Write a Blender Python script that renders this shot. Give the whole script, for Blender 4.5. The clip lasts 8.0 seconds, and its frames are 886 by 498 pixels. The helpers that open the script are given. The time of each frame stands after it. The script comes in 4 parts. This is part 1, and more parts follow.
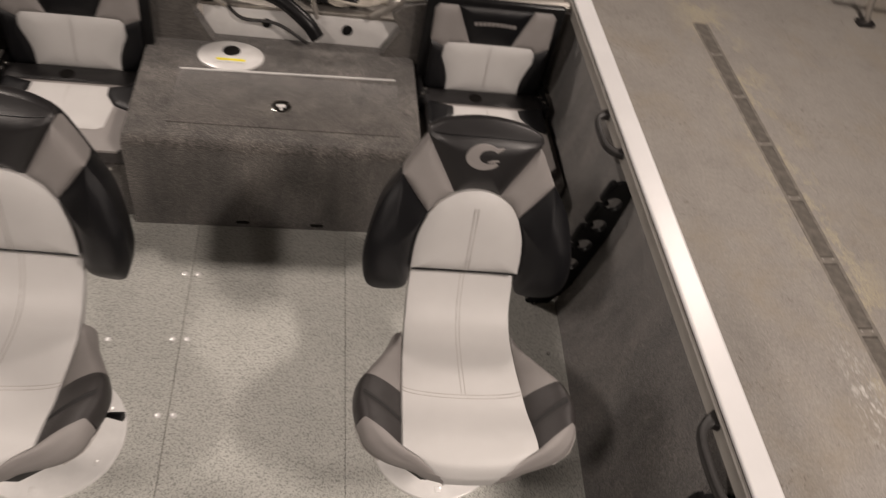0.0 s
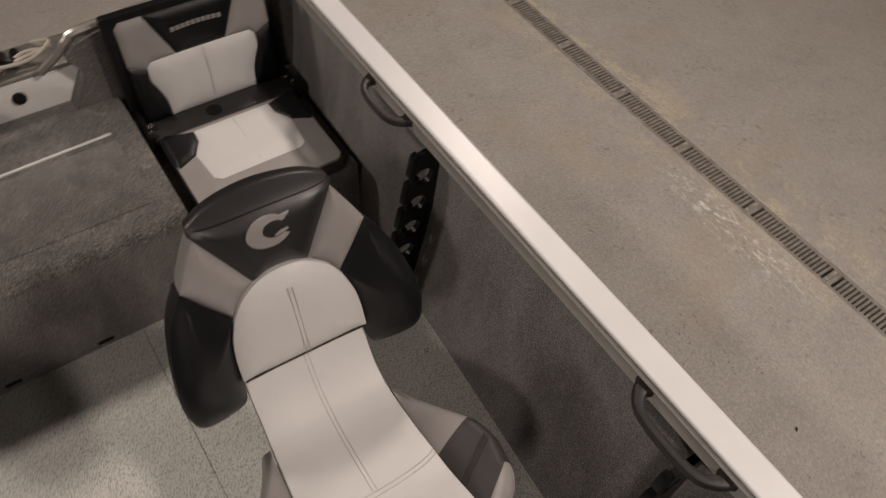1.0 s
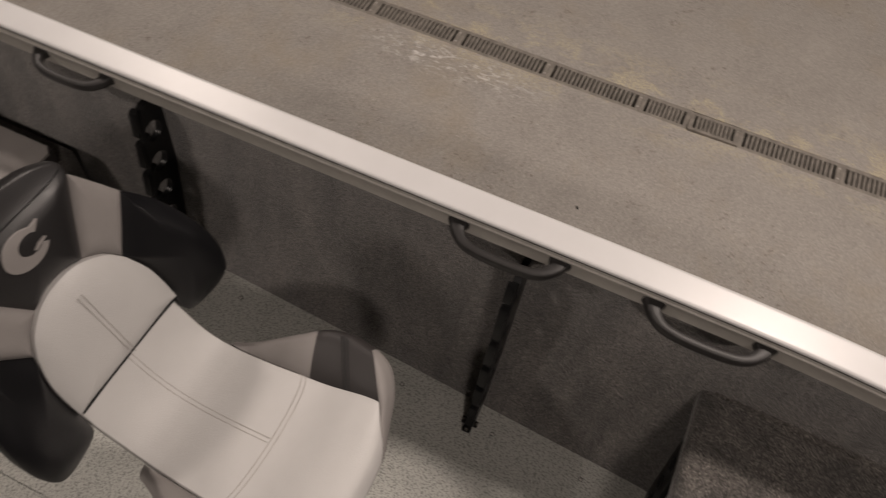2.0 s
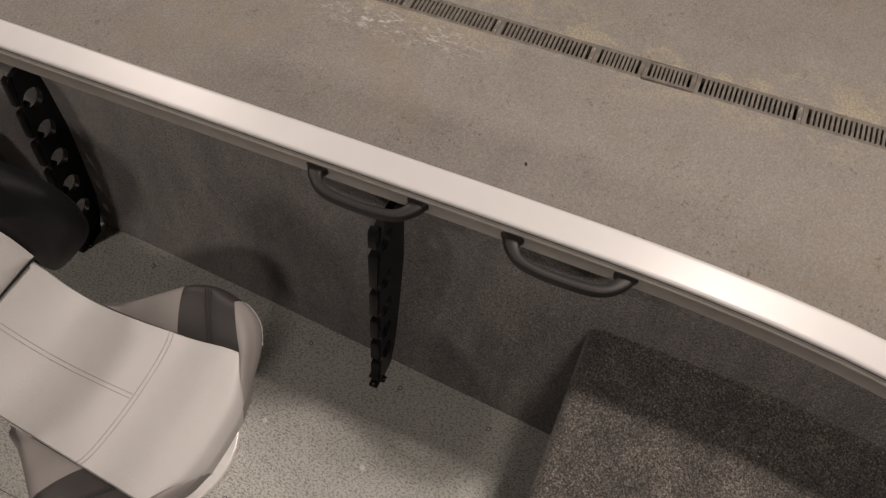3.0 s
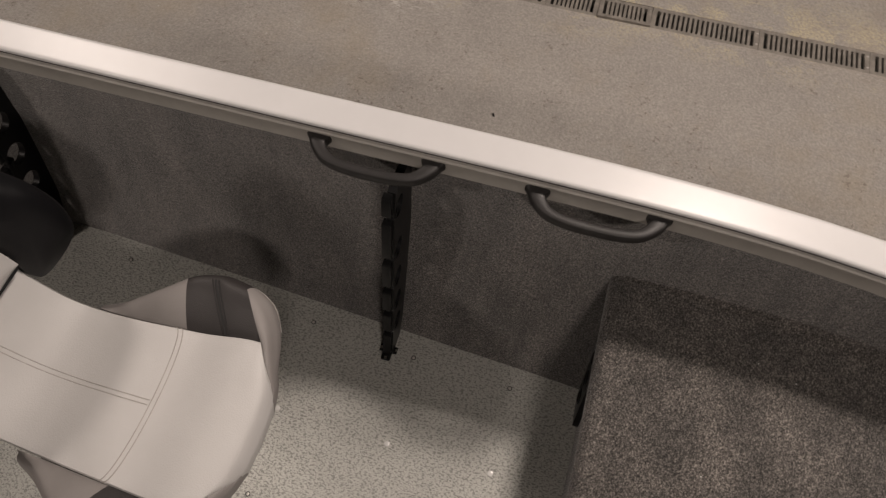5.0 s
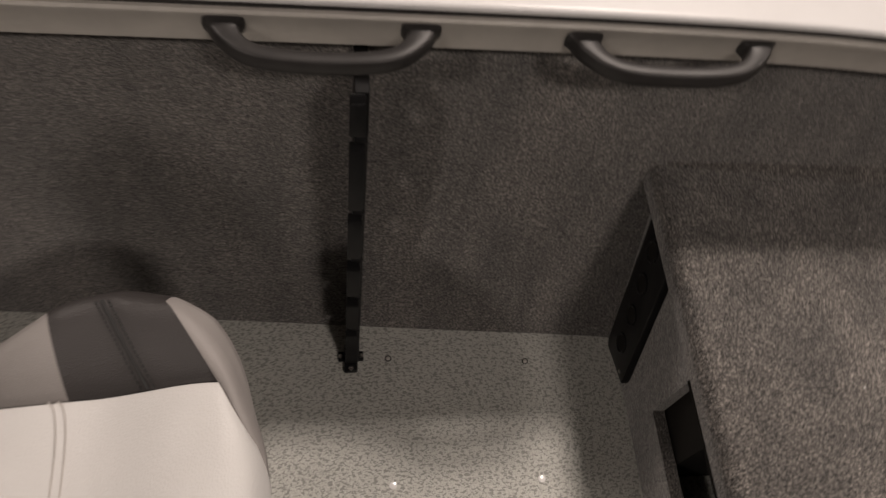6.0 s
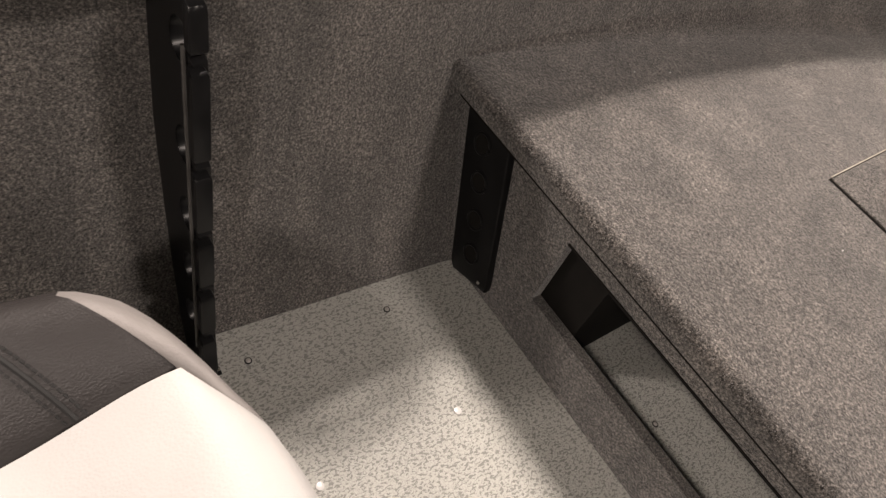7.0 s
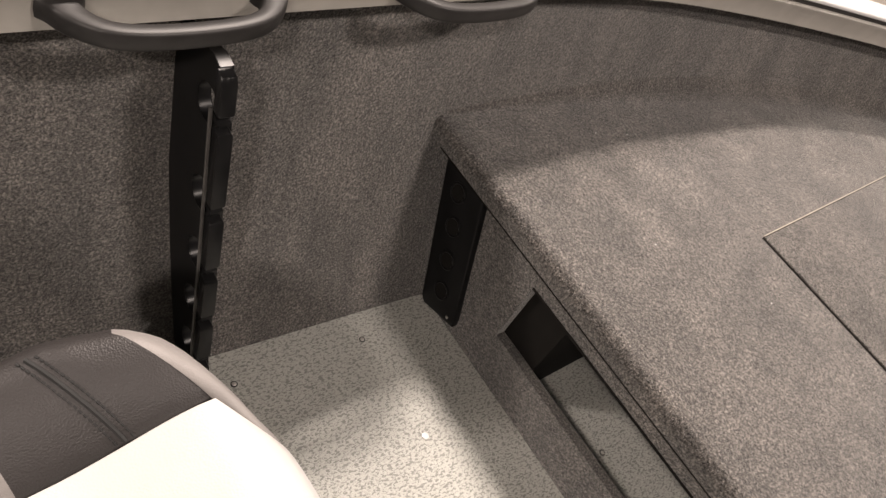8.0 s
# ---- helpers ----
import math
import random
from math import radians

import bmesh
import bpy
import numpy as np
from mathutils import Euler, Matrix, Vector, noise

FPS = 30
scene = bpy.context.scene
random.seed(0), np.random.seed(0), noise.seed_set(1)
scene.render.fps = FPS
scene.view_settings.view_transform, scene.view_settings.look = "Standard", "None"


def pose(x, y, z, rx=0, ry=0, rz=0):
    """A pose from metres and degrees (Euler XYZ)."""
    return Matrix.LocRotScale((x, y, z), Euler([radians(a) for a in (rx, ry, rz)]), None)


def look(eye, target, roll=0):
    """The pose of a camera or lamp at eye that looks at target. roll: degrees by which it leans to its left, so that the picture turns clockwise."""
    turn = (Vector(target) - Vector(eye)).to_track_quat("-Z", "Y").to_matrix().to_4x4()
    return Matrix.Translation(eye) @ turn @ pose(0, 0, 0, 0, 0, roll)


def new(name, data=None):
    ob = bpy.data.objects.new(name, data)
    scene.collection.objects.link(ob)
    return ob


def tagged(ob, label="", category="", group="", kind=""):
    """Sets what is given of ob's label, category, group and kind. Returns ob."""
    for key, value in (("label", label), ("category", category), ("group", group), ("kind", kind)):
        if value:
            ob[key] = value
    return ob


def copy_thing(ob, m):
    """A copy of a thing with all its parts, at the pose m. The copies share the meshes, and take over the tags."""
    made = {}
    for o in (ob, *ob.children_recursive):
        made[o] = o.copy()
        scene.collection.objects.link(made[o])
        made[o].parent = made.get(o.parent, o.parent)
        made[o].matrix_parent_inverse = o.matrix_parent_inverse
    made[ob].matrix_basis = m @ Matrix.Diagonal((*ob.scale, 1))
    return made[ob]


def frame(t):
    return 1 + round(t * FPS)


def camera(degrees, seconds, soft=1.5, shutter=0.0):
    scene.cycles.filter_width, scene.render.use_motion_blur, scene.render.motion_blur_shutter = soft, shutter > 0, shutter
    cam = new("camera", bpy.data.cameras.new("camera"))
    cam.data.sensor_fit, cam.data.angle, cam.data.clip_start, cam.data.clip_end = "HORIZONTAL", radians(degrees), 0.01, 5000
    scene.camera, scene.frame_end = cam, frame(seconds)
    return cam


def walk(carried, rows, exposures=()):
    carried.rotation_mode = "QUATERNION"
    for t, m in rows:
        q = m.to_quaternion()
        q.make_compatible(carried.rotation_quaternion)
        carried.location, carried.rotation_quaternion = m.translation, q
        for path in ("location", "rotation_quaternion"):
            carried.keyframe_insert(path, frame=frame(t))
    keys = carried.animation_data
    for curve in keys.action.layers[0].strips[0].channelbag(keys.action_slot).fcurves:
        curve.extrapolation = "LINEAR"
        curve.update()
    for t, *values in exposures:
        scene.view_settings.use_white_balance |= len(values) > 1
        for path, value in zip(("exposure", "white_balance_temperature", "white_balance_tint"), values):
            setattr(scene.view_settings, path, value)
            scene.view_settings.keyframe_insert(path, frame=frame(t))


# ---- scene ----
cam = camera(61.0, 8.0, 1.3, 0.28)
PATH = [
    (0, (0.161, -0.121, 1.981), (0.514, 1.174, 0.498), 13.8),
    (0.5, (0.238, 0.112, 1.897), (0.809, 1.180, 0.306), 12.2),
    (1, (0.298, 0.308, 1.916), (1.038, 1.264, 0.323), 5.0),
    (1.5, (0.247, 0.4, 1.892), (1.148, 1.071, 0.237), 4.0),
    (2, (0.24, 0.344, 1.879), (1.233, 0.701, 0.18), 5.6),
    (2.2, (0.251, 0.292, 1.873), (1.266, 0.591, 0.176), 6.2),
    (3.3, (0.354, -0.051, 1.809), (1.234, 0.41, 0.073), -4.6),
    (3.5, (0.359, -0.062, 1.81), (1.227, 0.403, 0.069), -5.7),
    (4, (0.366, -0.063, 1.804), (1.213, 0.412, 0.056), -6.6),
    (4.2, (0.368, -0.054, 1.8), (1.217, 0.418, 0.052), -6.7),
    (5.3, (0.311, 0.287, 1.696), (1.23, 0.383, -0.077), 6.5),
    (5.5, (0.315, 0.351, 1.607), (1.267, 0.362, -0.152), 9.5),
    (6, (0.421, 0.486, 1.246), (1.374, 0.201, -0.489), 14.4),
    (6.5, (0.453, 0.594, 1.054), (1.282, -0.204, -0.582), 21.7),
    (7, (0.427, 0.73, 1.02), (1.183, -0.365, -0.474), 26.0),
    (7.5, (0.43, 0.802, 1.066), (1.175, -0.36, -0.381), 28.0),
    (8, (0.437, 0.818, 1.108), (1.153, -0.396, -0.311), 31.5),
]
walk(cam, [(t, look(eye, target, roll)) for t, eye, target, roll in PATH],
     [(0, -0.13), (1, -0.36), (2, -0.52), (5.3, -0.52), (6, -0.28), (6.5, 0.26), (7, 0.53), (7.5, 0.71), (8, 0.80)])

# ---- light ----
world = bpy.data.worlds.new("garage_air")
scene.world = world
world.use_nodes = True
world.node_tree.nodes["Background"].inputs["Color"].default_value = (1.0, 0.9, 0.8, 1)
world.node_tree.nodes["Background"].inputs["Strength"].default_value = 0.002

# last pair, at y = -5.6: unseen fill, added to brighten the stern box
LAMPS = [(2.5, -1.0, 165.0), (-1.75, -0.95, 80.0), (3.0, 3.6, 112.0), (-1.75, 3.6, 96.0), (2.5, -5.6, 150.0), (-1.75, -5.6, 42.0)]
LAMP_Z = 3.9
for lx, ly, watts in LAMPS:
    d = bpy.data.lights.new("unseen_lamp_light", "AREA")
    d.shape, d.size, d.size_y, d.energy, d.color = "RECTANGLE", 0.32, 0.62, watts, (1.0, 0.855, 0.765)
    new("unseen_lamp_light", d).matrix_world = pose(lx, ly, LAMP_Z)


# ---- materials ----
def shader(name, rough=0.6, metal=0.0):
    m = bpy.data.materials.new(name)
    m.use_nodes = True
    b = m.node_tree.nodes["Principled BSDF"]
    b.inputs["Roughness"].default_value, b.inputs["Metallic"].default_value = rough, metal
    return m, m.node_tree, b


def add_noise(nt, scale, detail=3.0, rough=0.55, stretch=(1, 1, 1), coord=None, bend=0.0):
    if coord is None:
        coord = nt.nodes.new("ShaderNodeTexCoord").outputs["Object"]
    mp = nt.nodes.new("ShaderNodeMapping")
    mp.inputs["Scale"].default_value = stretch
    n = nt.nodes.new("ShaderNodeTexNoise")
    n.inputs["Scale"].default_value, n.inputs["Detail"].default_value, n.inputs["Roughness"].default_value = scale, detail, rough
    n.inputs["Distortion"].default_value = bend
    nt.links.new(coord, mp.inputs["Vector"])
    nt.links.new(mp.outputs["Vector"], n.inputs["Vector"])
    return n.outputs["Fac"]


def ramp(nt, fac, stops):
    r = nt.nodes.new("ShaderNodeValToRGB")
    el = r.color_ramp.elements
    while len(el) < len(stops):
        el.new(0.5)
    for e, (p, c) in zip(el, stops):
        e.position, e.color = p, (*c, 1)
    nt.links.new(fac, r.inputs["Fac"])
    return r.outputs["Color"]


def mix(nt, fac, a, b, how="MIX"):
    n = nt.nodes.new("ShaderNodeMix")
    n.data_type, n.blend_type = "RGBA", how
    for value, socket in ((fac, n.inputs[0]), (a, n.inputs[6]), (b, n.inputs[7])):
        if isinstance(value, (int, float)):
            socket.default_value = value
        elif isinstance(value, tuple):
            socket.default_value = (*value, 1)
        else:
            nt.links.new(value, socket)
    return n.outputs[2]


def bump(nt, b, height, strength, distance):
    n = nt.nodes.new("ShaderNodeBump")
    n.inputs["Strength"].default_value, n.inputs["Distance"].default_value = strength, distance
    nt.links.new(height, n.inputs["Height"])
    nt.links.new(n.outputs["Normal"], b.inputs["Normal"])


def grey(v, tint=(1.0, 0.955, 0.91)):
    return tuple(v * c for c in tint)


def make_carpet(name, level, tint=(1.0, 0.978, 0.956)):
    m, nt, b = shader(name, 0.9)
    fine = add_noise(nt, 290, 4.0, 0.77)
    mid = add_noise(nt, 135, 3.0, 0.7)
    wide = add_noise(nt, 7, 5.0, 0.7, (1, 1, 0.3))
    streak = add_noise(nt, 17, 2.0, 0.5, (1, 1, 0.10))
    c = ramp(nt, fine, [(0.385, grey(level * 0.11, tint)), (0.475, grey(level * 0.66, tint)), (0.55, grey(level * 1.22, tint)), (0.64, grey(level * 2.75, tint))])
    c = mix(nt, 0.45, c, ramp(nt, mid, [(0.32, grey(0.5)), (0.5, grey(1.0)), (0.68, grey(1.5))]), "MULTIPLY")
    c = mix(nt, 0.55, c, ramp(nt, wide, [(0.34, grey(0.52)), (0.5, grey(0.98)), (0.66, grey(1.42))]), "MULTIPLY")
    c = mix(nt, 0.5, c, ramp(nt, streak, [(0.3, grey(0.55)), (0.5, grey(1.0)), (0.7, grey(1.4))]), "MULTIPLY")
    nt.links.new(c, b.inputs["Base Color"])
    b.inputs["Specular IOR Level"].default_value = 0.1
    b.inputs["Sheen Weight"].default_value, b.inputs["Sheen Roughness"].default_value = 0.45, 0.5
    bump(nt, b, mix(nt, 0.45, fine, add_noise(nt, 170, 3.0, 0.7)), 1.0, 0.004)
    return m


def make_vinyl(name, colour, rough=0.42, grain=400, relief=0.45, vary=0.08, spec=0.5):
    m, nt, b = shader(name, rough)
    b.inputs["Specular IOR Level"].default_value = spec
    vor = nt.nodes.new("ShaderNodeTexVoronoi")
    vor.inputs["Scale"].default_value = grain
    nt.links.new(nt.nodes.new("ShaderNodeTexCoord").outputs["Object"], vor.inputs["Vector"])
    wide = add_noise(nt, 9, 3.0)
    c = ramp(nt, wide, [(0.3, tuple(v * (1 - vary) for v in colour)), (0.7, tuple(v * (1 + vary) for v in colour))])
    nt.links.new(c, b.inputs["Base Color"])
    r = nt.nodes.new("ShaderNodeMapRange")
    r.inputs["To Min"].default_value, r.inputs["To Max"].default_value = rough - 0.07, rough + 0.1
    nt.links.new(add_noise(nt, 30, 3.0), r.inputs["Value"])
    nt.links.new(r.outputs["Result"], b.inputs["Roughness"])
    bump(nt, b, vor.outputs["Distance"], relief, 0.0008)
    return m


def make_plain(name, colour, rough=0.4, metal=0.0, vary=0.15, scale=25, relief=0.05, spec=0.5):
    m, nt, b = shader(name, rough, metal)
    b.inputs["Specular IOR Level"].default_value = spec
    n = add_noise(nt, scale, 4.0)
    c = ramp(nt, n, [(0.3, tuple(v * (1 - vary) for v in colour)), (0.7, tuple(v * (1 + vary) for v in colour))])
    nt.links.new(c, b.inputs["Base Color"])
    bump(nt, b, add_noise(nt, scale * 12, 3.0), relief, 0.001)
    return m


def make_deck_vinyl():
    m, nt, b = shader("speckled_floor_vinyl", 0.5)
    worm = add_noise(nt, 300, 0.8, 0.4, (1.0, 0.55, 1.0), bend=0.8)
    fine = add_noise(nt, 330, 2.0, 0.5, (0.9, 1.2, 1.0))
    wide = add_noise(nt, 4, 3.0)
    crease = ramp(nt, worm, [(0.38, (1, 1, 1)), (0.50, (0, 0, 0))])
    c = ramp(nt, fine, [(0.34, grey(0.42, (0.98, 1.0, 0.92))), (0.5, grey(0.51, (0.99, 1.0, 0.92))), (0.66, grey(0.57, (0.99, 0.99, 0.93)))])
    c = mix(nt, times(nt, crease, 0.82), c, grey(0.16, (0.97, 1.0, 0.90)))
    c = mix(nt, 0.18, c, ramp(nt, wide, [(0.3, grey(0.34)), (0.7, grey(0.64))]))
    nt.links.new(c, b.inputs["Base Color"])
    bump(nt, b, mix(nt, crease, fine, grey(0.0)), 0.8, 0.002)
    return m


def times(nt, a, b, clamp=True):
    n = nt.nodes.new("ShaderNodeMath")
    n.operation, n.use_clamp = "MULTIPLY", clamp
    for v, socket in ((a, n.inputs[0]), (b, n.inputs[1])):
        if isinstance(v, (int, float)):
            socket.default_value = v
        else:
            nt.links.new(v, socket)
    return n.outputs[0]


def band(nt, value, middle, inner, outer):
    """1 within inner of the middle, falling to 0 at outer."""
    d = nt.nodes.new("ShaderNodeMath")
    d.operation = "SUBTRACT"
    nt.links.new(value, d.inputs[0])
    d.inputs[1].default_value = middle
    a = nt.nodes.new("ShaderNodeMath")
    a.operation = "ABSOLUTE"
    nt.links.new(d.outputs[0], a.inputs[0])
    r = nt.nodes.new("ShaderNodeMapRange")
    r.inputs["From Min"].default_value, r.inputs["From Max"].default_value = inner, outer
    r.inputs["To Min"].default_value, r.inputs["To Max"].default_value = 1.0, 0.0
    nt.links.new(a.outputs[0], r.inputs["Value"])
    return r.outputs["Result"]


def make_concrete():
    m, nt, b = shader("worn_concrete", 0.62)
    co = nt.nodes.new("ShaderNodeTexCoord").outputs["Object"]
    sep = nt.nodes.new("ShaderNodeSeparateXYZ")
    nt.links.new(co, sep.inputs[0])
    wide = add_noise(nt, 0.8, 5.0, 0.6, coord=co)
    mid = add_noise(nt, 5, 7.0, 0.72, coord=co)
    fine = add_noise(nt, 105, 6.0, 0.8, coord=co)
    blot = add_noise(nt, 2.2, 6.0, 0.7, coord=co)
    c = ramp(nt, wide, [(0.3, (0.262, 0.243, 0.219)), (0.7, (0.345, 0.322, 0.294))])
    c = mix(nt, 0.55, c, ramp(nt, mid, [(0.30, (0.195, 0.180, 0.164)), (0.46, (0.300, 0.281, 0.256)), (0.60, (0.335, 0.314, 0.287)), (0.76, (0.44, 0.415, 0.38))]))
    c = mix(nt, 0.42, c, ramp(nt, fine, [(0.36, (0.12, 0.110, 0.100)), (0.5, (0.30, 0.281, 0.258)), (0.64, (0.50, 0.47, 0.43))]))
    # brown tinge in wide blots
    c = mix(nt, times(nt, ramp(nt, blot, [(0.5, (0, 0, 0)), (0.68, (1, 1, 1))]), 0.35), c, (0.30, 0.245, 0.165))
    # ochre crust along the drain, in ragged granular patches
    wash = times(nt, band(nt, sep.outputs[0], 2.90, 0.06, 0.30), ramp(nt, add_noise(nt, 3.2, 10.0, 0.8, (1.3, 0.8, 1), coord=co), [(0.50, (0, 0, 0)), (0.54, (1, 1, 1))]))
    grit = ramp(nt, add_noise(nt, 90, 6.0, 0.82, coord=co), [(0.48, (0, 0, 0)), (0.53, (1, 1, 1))])
    c = mix(nt, times(nt, times(nt, wash, grit), 0.8), c, (0.52, 0.455, 0.30))
    # scraped pale flecks and dark specks
    scr = add_noise(nt, 9, 9.0, 0.8, (1.8, 0.8, 1), coord=co)
    c = mix(nt, ramp(nt, scr, [(0.685, (0, 0, 0)), (0.72, (0.75, 0.75, 0.75))]), c, (0.60, 0.575, 0.54))
    near = times(nt, band(nt, sep.outputs[0], 2.67, 0.01, 0.13), band(nt, sep.outputs[1], 1.25, 0.2, 0.55))
    chip = ramp(nt, add_noise(nt, 30, 8.0, 0.8, (2.0, 0.8, 1), coord=co), [(0.53, (0, 0, 0)), (0.58, (1, 1, 1))])
    c = mix(nt, times(nt, times(nt, near, chip), 0.85), c, (0.66, 0.64, 0.61))
    spk = add_noise(nt, 16, 3.0, 0.8, coord=co)
    c = mix(nt, ramp(nt, spk, [(0.225, (0.8, 0.8, 0.8)), (0.26, (0, 0, 0))]), c, (0.06, 0.052, 0.045))
    c = mix(nt, ramp(nt, add_noise(nt, 55, 3.0, 0.7, coord=co), [(0.69, (0, 0, 0)), (0.72, (0.8, 0.8, 0.8))]), c, (0.58, 0.56, 0.53))
    # patches of small pits
    pits = times(nt, ramp(nt, add_noise(nt, 48, 3.0, 0.7, coord=co), [(0.36, (1, 1, 1)), (0.40, (0, 0, 0))]), ramp(nt, add_noise(nt, 3.5, 4.0, 0.6, coord=co), [(0.5, (0, 0, 0)), (0.6, (1, 1, 1))]))
    c = mix(nt, times(nt, pits, 0.7), c, (0.14, 0.115, 0.095))
    nt.links.new(c, b.inputs["Base Color"])
    bump(nt, b, mix(nt, 0.35, fine, mid), 0.5, 0.003)
    return m


CARPET = make_carpet("charcoal_carpet", 0.099)
FLOOR_VINYL = make_deck_vinyl()
CONCRETE = make_concrete()
WHITE = make_vinyl("pale_seat_vinyl", (0.55, 0.54, 0.528), 0.46, 420, 0.3, 0.03)
MAUVE = make_vinyl("light_grey_seat_vinyl", (0.262, 0.245, 0.236), 0.5, 560, 0.25, spec=0.35)
SLATE = make_vinyl("dark_grey_seat_vinyl", (0.038, 0.0345, 0.034), 0.42, 560, 0.45, spec=0.4)
BLACK = make_vinyl("black_seat_vinyl", (0.0065, 0.0065, 0.0075), 0.36, 480, 0.25, spec=0.26)
CHARCOAL = make_vinyl("charcoal_seat_vinyl", (0.019, 0.018, 0.0185), 0.36, 480, 0.25, spec=0.45)
THREAD = make_plain("grey_thread", (0.40, 0.375, 0.355), 0.8)
DARK_THREAD = make_plain("black_thread", (0.02, 0.02, 0.02), 0.8)
GUNWALE = make_plain("pale_satin_gunwale", (0.64, 0.635, 0.635), 0.34, 0.0, 0.04, 6, 0.05)
ALUMINIUM = make_plain("brushed_aluminium", (0.50, 0.47, 0.43), 0.38, 0.85, 0.1, 20)
DULL = make_plain("dull_grey_metal", (0.42, 0.40, 0.37), 0.5, 0.1, 0.08, 20)
BRIGHT = make_plain("polished_steel", (0.75, 0.73, 0.70), 0.16, 1.0, 0.05, 20)
PLATE = make_plain("white_coated_metal", (0.72, 0.71, 0.695), 0.25, 0.1, 0.06, 20)
PLASTIC = make_plain("black_moulded_plastic", (0.009, 0.009, 0.0095), 0.31, 0, 0.2, 30, spec=0.4)
PLASTIC.node_tree.nodes["Principled BSDF"].inputs["IOR"].default_value = 1.33
RUBBER = make_plain("black_rubber", (0.022, 0.0205, 0.020), 0.46, 0, 0.2, 40, spec=0.4)
STRAP = make_plain("grey_elastic_cord", (0.10, 0.095, 0.09), 0.4, 0, 0.2, 40)
GRATE = make_plain("dusty_iron", (0.215, 0.196, 0.172), 0.75, 0.1, 0.3, 18, 0.3)
# near-black for the drain and holes, and for shade drawn as solid pieces
HOLLOW_BLACK = make_plain("drain_and_shade_black", (0.009, 0.008, 0.007), 0.9, spec=0.2)
SCREW = make_plain("zinc_screw", (0.50, 0.48, 0.45), 0.35, 0.5, 0.1, 40)
HULL = make_plain("painted_hull", (0.45, 0.44, 0.43), 0.35)
YELLOW = make_plain("yellow_print", (0.75, 0.65, 0.03), 0.5)
ROPE = make_plain("pale_rope", (0.40, 0.37, 0.32), 0.8)
PAINTED = make_plain("painted_wall", (0.12, 0.11, 0.10), 0.8, 0, 0.06, 2)


# ---- building helpers ----
def thing(name, label, category, at=(0, 0, 0), group="", turn=0.0):
    ob = new(name)
    ob.matrix_world = pose(*at, 0, 0, turn)
    return tagged(ob, label, category, group)


def part(name, bm, material, parent=None, label="", smooth=True):
    """Links a bmesh as one mesh; its coordinates are those of its parent."""
    bmesh.ops.recalc_face_normals(bm, faces=bm.faces)
    me = bpy.data.meshes.new(name)
    bm.to_mesh(me)
    bm.free()
    me.materials.append(material)
    if smooth:
        me.shade_smooth()
        me.set_sharp_from_angle(angle=radians(38))
    ob = new(name, me)
    if parent:
        ob.parent = parent
    if label:
        ob["label"] = label
    return ob


def block(x0, x1, y0, y1, z0, z1, bevel=0.0, seg=2, bm=None):
    bm = bm or bmesh.new()
    m = Matrix.Translation(((x0 + x1) / 2, (y0 + y1) / 2, (z0 + z1) / 2)) @ Matrix.Diagonal((x1 - x0, y1 - y0, z1 - z0, 1))
    made = bmesh.ops.create_cube(bm, size=1, matrix=m)["verts"]
    if bevel:
        edges = list({e for v in made for e in v.link_edges})
        bmesh.ops.bevel(bm, geom=edges, offset=bevel, segments=seg, profile=0.5, affect="EDGES")
    return bm


def disc(x, y, z0, z1, r, seg=24, bevel=0.0, bm=None, r1=None):
    bm = bm or bmesh.new()
    made = bmesh.ops.create_cone(bm, cap_ends=True, segments=seg, radius1=r, radius2=r if r1 is None else r1, depth=z1 - z0,
                                 matrix=Matrix.Translation((x, y, (z0 + z1) / 2)))["verts"]
    if bevel:
        top = [e for e in {e for v in made for e in v.link_edges} if all(v.co.z > z1 - 1e-5 for v in e.verts)]
        bmesh.ops.bevel(bm, geom=top, offset=bevel, segments=2, profile=0.5, affect="EDGES")
    return bm


def smooth_line(points, per=6):
    """An open Catmull-Rom curve through the points."""
    p = [Vector(q) for q in points]
    p = [2 * p[0] - p[1], *p, 2 * p[-1] - p[-2]]
    out = []
    for a, b, c, d in zip(p, p[1:], p[2:], p[3:]):
        for k in range(per):
            t = k / per
            out.append(0.5 * (2 * b + (c - a) * t + (2 * a - 5 * b + 4 * c - d) * t * t + (3 * b - a - 3 * c + d) * t ** 3))
    return out + [p[-2]]


def grid_faces(bm, rows, close=False):
    """Quads between rows of vertices."""
    for a, b in zip(rows, rows[1:]):
        n = len(a)
        for i in range(n if close else n - 1):
            quad = (a[i], a[(i + 1) % n], b[(i + 1) % n], b[i])
            if len(set(quad)) == 4:
                bm.faces.new(quad)


def tube(points, radius, sides=8, bm=None, flat=1.0, caps=True):
    """A round or flattened rod along the points; radius may be one for each point."""
    bm = bm or bmesh.new()
    pts = [Vector(p) for p in points]
    rows, up = [], Vector((0.013, 0.021, 1))
    for i, p in enumerate(pts):
        along = (pts[min(i + 1, len(pts) - 1)] - pts[max(i - 1, 0)]).normalized()
        side = along.cross(up)
        side = side.normalized() if side.length > 1e-3 else Vector((1, 0, 0))
        above = side.cross(along).normalized()
        r = radius[i] if isinstance(radius, (list, tuple)) else radius
        rows.append([bm.verts.new(p + side * (r * math.cos(a)) + above * (r * flat * math.sin(a))) for a in (2 * math.pi * k / sides for k in range(sides))])
    grid_faces(bm, rows, True)
    if caps:
        bm.faces.new(rows[0])
        bm.faces.new(rows[-1])
    return bm


